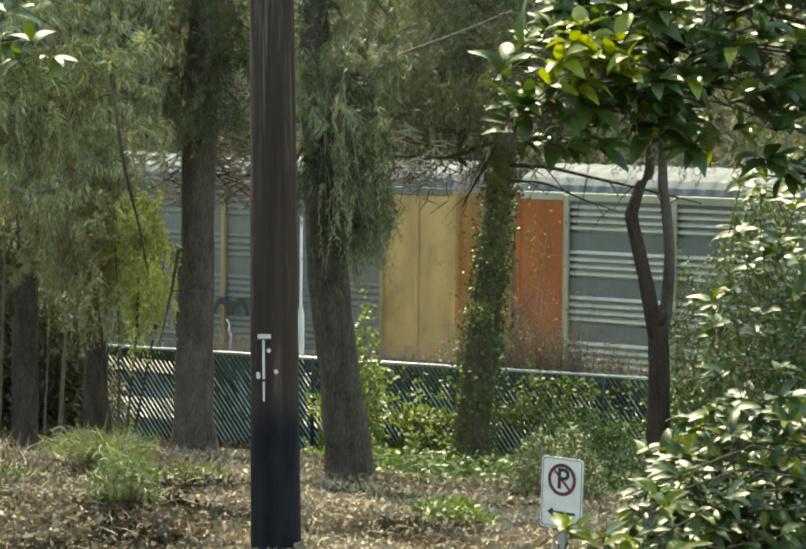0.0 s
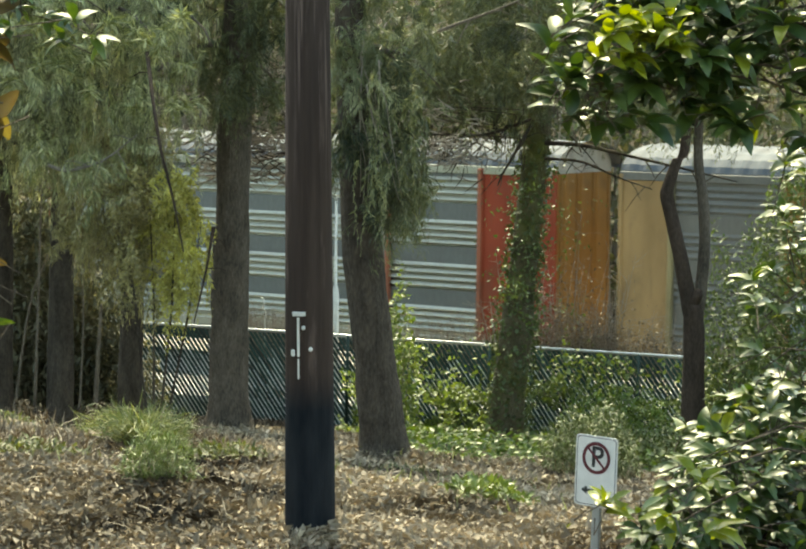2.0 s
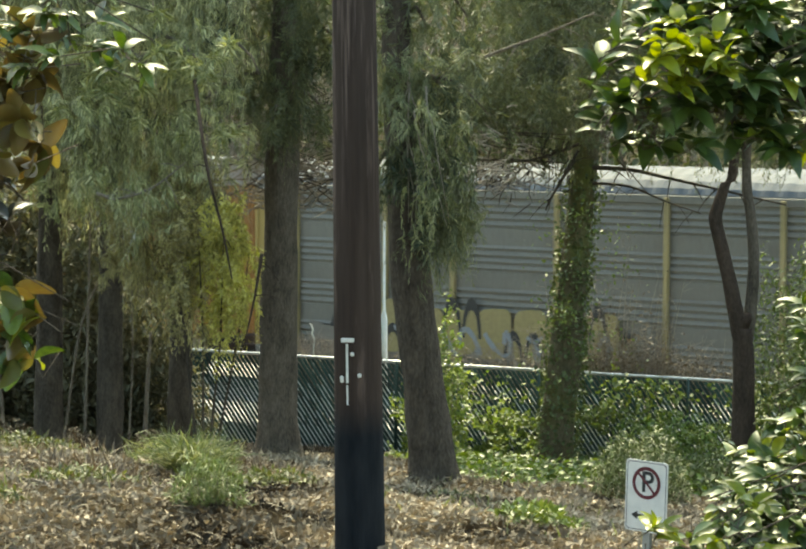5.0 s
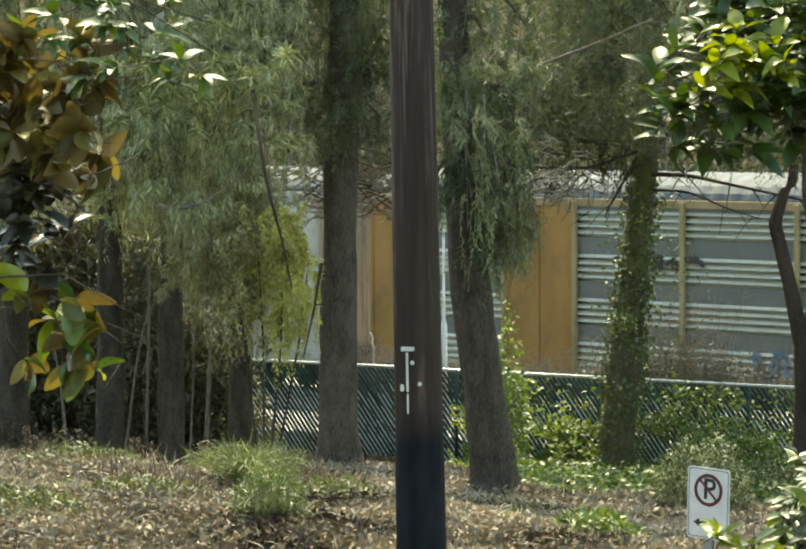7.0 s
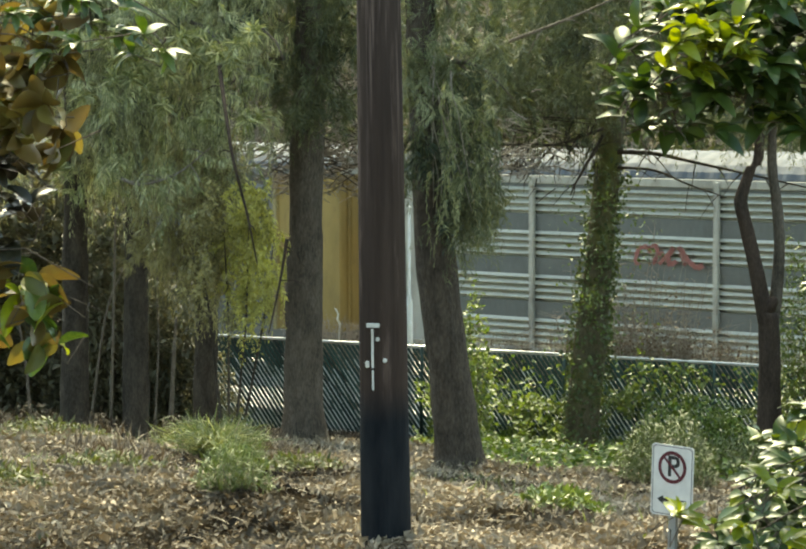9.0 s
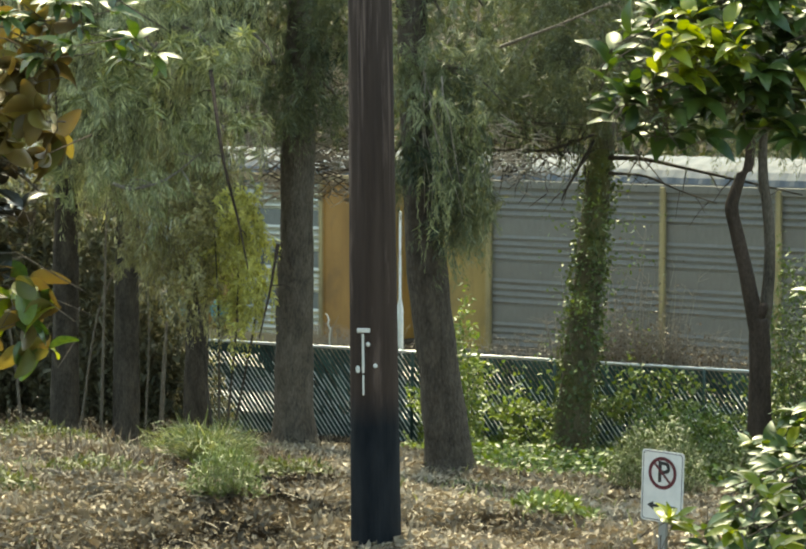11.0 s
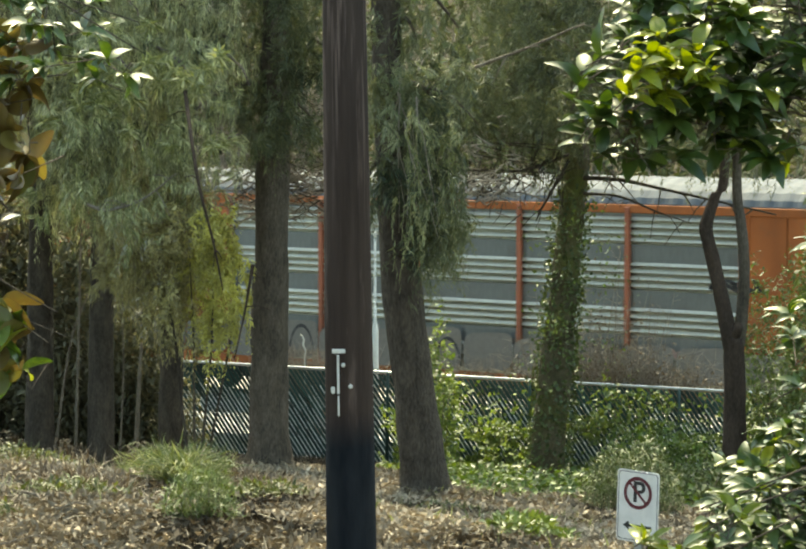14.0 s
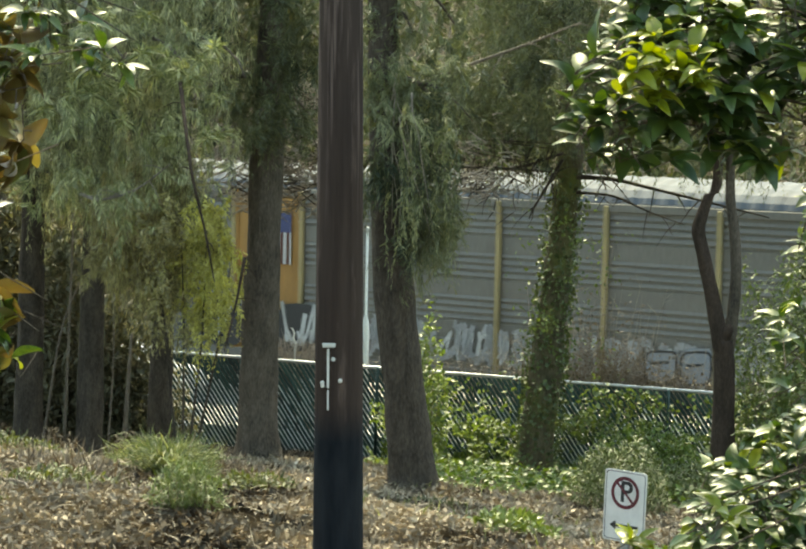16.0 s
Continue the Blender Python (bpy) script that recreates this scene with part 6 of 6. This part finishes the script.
def rosettes(tips, rnd, size, count=(6, 9), level=0.45):
    """Leaf poses in whorls round twig ends."""
    out = []
    for p, d in tips:
        d = Vector(d).normalized()
        q = d.to_track_quat("X", "Z")
        n = rnd.randint(*count)
        for i in range(n):
            a = 2 * math.pi * i / n + rnd.uniform(-0.3, 0.3)
            tilt = rnd.uniform(0.5, 1.35)
            ax = Vector((math.cos(tilt), math.sin(tilt) * math.cos(a), math.sin(tilt) * math.sin(a)))
            ax = q @ ax
            ax.z = ax.z * level + rnd.uniform(-0.12, 0.12) - (0.35 if level > 0.6 else 0.0)
            ax.normalize()
            up = Vector((rnd.gauss(0, 0.25), rnd.gauss(-0.44, 0.24), 1)) if level < 0.6 else Vector((rnd.gauss(0, 0.5), rnd.gauss(0.5, 0.5), rnd.gauss(0.4, 0.4)))
            y = up.cross(ax).normalized()
            zz = ax.cross(y)
            L = size * rnd.uniform(0.65, 1.2)
            pos = Vector(p) - d * rnd.uniform(0, 0.07)
            m = Matrix((ax, y, zz)).transposed().to_4x4()
            out.append(Matrix.Translation(pos) @ m @ Matrix.Diagonal((L, L * rnd.uniform(0.85, 1.15), L, 1)))
    return out


MAGNOLIAS = []


def magnolia(label, trunk_xy, regions, mats, stuff_mat, seed, size=0.155, parts=300, broad=1.0, count=(6, 9), level=0.45, boughs_seen=True):
    """regions: (x0, x1, y0, y1, z0, z1, number of twig ends)."""
    rnd = random.Random(seed)
    x, y = trunk_xy
    tree = thing("magnolia_tree", pose(0, 0, 0), label, "tree", "magnolias by the road")
    zb = gz(x, y)
    MAGNOLIAS.append((tree, (x * 0.7, y, zb)))
    part("trunk", trunk_mesh("trunk", [(x, y, zb - 0.2, 0.10), (x, y, zb + 0.6, 0.075), (x + 0.03, y, 2.2, 0.06), (x, y, 4.6, 0.03)], BARK_GREY, 10), tree)
    meshes = [magnolia_leaf(c, "leaf", m, broad) for m in mats for c in (0.05, 0.2, 0.38)]
    tips = []
    twigs = Geo()
    for x0, x1, y0, y1, z0, z1, n in regions:
        boughs = []
        for b in range(max(2, n // 34)):
            end = Vector((x0 if x > x0 else x1, rnd.uniform(y0, y1), rnd.uniform(z0, z1)))
            hub = Vector((x, y, min(max(end.z - rnd.uniform(-0.25, 0.35), zb + 0.3), 4.2)))
            pts = [hub.lerp(end, t) + Vector((0, 0, 0.3 * math.sin(t * 3) + rnd.gauss(0, 0.03))) for t in (0, 0.25, 0.5, 0.75, 1)]
            boughs.append(pts)
            if boughs_seen:
                part("bough", Geo().tube(pts, [0.011, 0.009, 0.007, 0.005, 0.004], 6).done("bough", BARK_GREY, True), tree)
        for i in range(n):
            p = Vector((rnd.uniform(x0, x1), rnd.uniform(y0, y1), rnd.uniform(z0, z1)))
            near = min((q for bg in boughs for q in bg), key=lambda q: (q - p).length)
            d = ((p - near).normalized() * 0.8 + Vector((rnd.gauss(0, 0.35), rnd.gauss(0, 0.35) - 0.15, 0.55))).normalized()
            tips.append((p, d))
            back = p - d * 0.22
            twigs.tube([near.lerp(back, 0.5) if (near - p).length < 0.5 else back - d * 0.15, back, p], [0.005, 0.004, 0.003], 4, False)
    tagged(part("twig_tangle", twigs.done("twig_tangle", BARK_GREY), tree), kind="stuff")
    poses = rosettes(tips, rnd, size, count, level)
    rnd.shuffle(poses)
    for m in poses[:parts]:
        part("leaf", rnd.choice(meshes), tree, "", m)
    rest = poses[parts:]
    if rest:
        g = Geo()
        src = magnolia_leaf(0.2, "leaf", stuff_mat)
        co = [v.co.copy() for v in src.vertices]
        fc = [tuple(pl.vertices) for pl in src.polygons]
        for m in rest:
            g.add([m @ c for c in co], fc)
        tagged(part("foliage", g.done("foliage", stuff_mat, True), tree, "glossy dark green leaves"), kind="stuff")
    return tree


magnolia("magnolia with glossy dark green leaves overhanging the roadside", (3.5, 14.1),
         [(1.56, 2.3, 13.5, 15.1, 2.76, 3.8, 125), (2.2, 3.3, 13.5, 15.1, 2.9, 3.8, 100), (2.75, 3.3, 13.6, 14.6, 2.35, 3.0, 22), (1.28, 1.6, 13.8, 14.8, 2.6, 3.3, 15), (1.5, 2.6, 13.5, 14.8, 2.58, 2.95, 34)],
         [MAG_GREEN, MAG_GREEN, MAG_GREEN, MAG_GREEN, MAG_YELLOW], MAG_GREEN_STUFF, 11, 0.205)
magnolia("low magnolia with narrow glossy green leaves beside the parking sign", (3.7, 15.2),
         [(1.78, 2.1, 13.3, 13.8, 0.0, 0.42, 14), (2.22, 2.6, 14.7, 15.8, -0.2, 0.6, 68), (2.6, 3.5, 14.7, 15.8, -0.2, 0.9, 160), (2.05, 3.3, 14.0, 14.7, -0.3, 0.55, 60), (2.7, 3.6, 14.7, 15.7, 0.95, 2.34, 44)],
         [MAG_GREEN, MAG_GREEN, MAG_YELLOW], MAG_GREEN_STUFF, 19, 0.16)
magnolia("magnolia with bronze-backed and yellow-green leaves at the roadside", (-3.1, 14.0),
         [(-2.75, -1.98, 13.6, 14.4, 2.45, 3.3, 40), (-2.85, -2.6, 13.5, 14.2, 0.6, 0.8, 2)],
         [MAG_BROWN], MAG_GREEN_STUFF, 12, 0.21, 300, 1.3, (6, 8), 0.9)
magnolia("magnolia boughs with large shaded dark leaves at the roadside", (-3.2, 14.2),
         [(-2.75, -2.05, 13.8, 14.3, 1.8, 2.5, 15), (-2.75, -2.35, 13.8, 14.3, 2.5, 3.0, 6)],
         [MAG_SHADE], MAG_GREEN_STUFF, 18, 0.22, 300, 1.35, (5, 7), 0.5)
magnolia("magnolia sprigs with yellow-green and bronze leaves beside the road", (-3.3, 13.8),
         [(-2.42, -1.76, 13.6, 14.2, 1.3, 1.85, 10)],
         [MAG_YELLOW, MAG_GREEN, MAG_BROWN, MAG_BROWN], MAG_GREEN_STUFF, 14, 0.22, 300, 1.25, (4, 6), 0.7)
magnolia("magnolia branch tips with glossy green leaves overhead", (-3.4, 14.3),
         [(-2.3, -1.3, 13.6, 14.4, 3.02, 3.65, 20)], [MAG_GREEN], MAG_GREEN_STUFF, 16, 0.16)
magnolia("young magnolia shoots with bright yellow-green leaves", (3.6, 14.3),
         [(1.46, 1.9, 13.15, 13.4, 2.92, 3.3, 13), (1.49, 1.60, 13.2, 13.4, 0.46, 0.54, 2), (1.9, 2.2, 13.2, 13.5, 0.3, 0.7, 4)],
         [MAG_YELLOW], MAG_GREEN_STUFF, 15, 0.17, boughs_seen=False)


# ================= cars on the lane behind the fence =================
def build_sedan(body_col, name, label, h=1.45):
    car = thing("passenger_car", pose(0, 0, 0), label, "car", "cars on the lane")
    prof = [(-2.25, 0.35), (-2.3, 0.7), (-2.2, 0.92), (-1.6, 0.98), (-0.95, h - 0.06), (-0.3, h), (0.35, h - 0.03), (1.05, 0.98), (1.9, 0.84), (2.2, 0.66), (2.22, 0.35)]
    g = Geo()
    n = len(prof)
    for y, sh in ((-0.88, 0.0), (-0.80, 0.03), (0.80, 0.03), (0.88, 0.0)):
        for x, z in prof:
            k = 0.86 if z > 1.0 else 1.0
            g.v.append((x, y * k, z + (sh if z > 0.9 else 0)))
    for r in range(3):
        for i in range(n - 1):
            a = r * n + i
            g.f.append((a, a + 1, a + n + 1, a + n))
    g.f.append(tuple(range(n)))
    g.f.append(tuple(range(4 * n - 1, 3 * n - 1, -1)))
    part("body", g.done("body", body_col), car)
    glass = Mat("car_glass", 0.06, spec=0.8)
    glass.base((0.03, 0.06, 0.06))
    for sgn in (-1, 1):
        w = Geo().add([(-0.95, sgn * 0.815, 1.0), (0.85, sgn * 0.815, 1.0), (0.3, sgn * 0.772, h - 0.07), (-0.75, sgn * 0.772, h - 0.07)], [(0, 1, 2, 3)])
        part("side_window", w.done("side_window", glass.m), car)
    part("windscreen", Geo().add([(1.03, -0.66, 1.03), (1.03, 0.66, 1.03), (0.45, 0.58, h - 0.03), (0.45, -0.58, h - 0.03)], [(0, 1, 2, 3)]).done("windscreen", glass.m), car, "", pose(0.02, 0, 0.012))
    for wx in (-1.38, 1.38):
        for wy in (-0.8, 0.8):
            part("wheel", Geo().tube([(wx, wy - 0.1, 0.32), (wx, wy + 0.1, 0.32)], 0.32, 18).done("wheel", UNDER), car)
    return car


CAR_WHITE = plain("white_car_paint", (0.72, 0.73, 0.72), 0.25)
CAR_SILVER = plain("silver_car_paint", (0.50, 0.52, 0.52), 0.3)
SEDAN_A = build_sedan(CAR_SILVER, "a", "silver car driving along the lane behind the fence", 1.78)
SEDAN_B = build_sedan(CAR_WHITE, "b", "white car driving along the lane behind the fence", 1.47)


def lane_pose(x, back=1.65):
    """A place on the lane beside the fence, heading the other way than the train."""
    return pose(x + 0.379 * back, 48.95 - 0.41 * x + 0.925 * back, LANE_Z, 0, 0, FENCE_TURN + 180)


# how far the breeze pushes the crowns sideways, in centimetres
BREEZE = [(0.0, -6.0), (0.5, -2.9), (1.0, -2.0), (1.5, -0.3), (2.0, 2.3), (2.5, 1.8), (3.0, 2.9), (4.0, 2.6), (5.5, 2.0), (6.0, 1.5), (6.5, 1.7), (7.0, 2.3), (7.5, 2.9), (8.0, 0.6), (8.5, 0.3),
          (9.0, -0.9), (9.5, -0.3), (10.7, -0.6), (12.0, -0.9), (12.5, -1.2), (13.0, -1.5), (13.5, -2.3), (14.0, -3.2), (14.5, -3.2), (15.0, -3.5), (15.5, -2.0), (16.0, -3.5)]


def sway(base, push):
    """The whole tree leaning about its foot, by push metres at bough height."""
    b = Matrix.Translation(base)
    return b @ Matrix.Rotation(push / 3.5, 4, "Y") @ b.inverted()


def motions():
    for tree, base in MAGNOLIAS:
        give = 0.01 if base[0] > 0 else 0.005
        walk(tree, [(t, sway(base, cm * give)) for t, cm in BREEZE])
    for root, k in CARS:
        walk(root, [(t, car_pose(k, t)) for t in (0.0, 4.0, 8.0, 12.0, 16.0)])
    walk(SEDAN_A, [(t, lane_pose(6.9 - 14.2 * (t - 9.7))) for t in (0.0, 4.0, 8.0, 12.0, 16.0)])
    walk(SEDAN_B, [(t, lane_pose(4.9 - 14.2 * (t - 15.2))) for t in (0.0, 4.0, 8.0, 12.0, 16.0)])


motions()
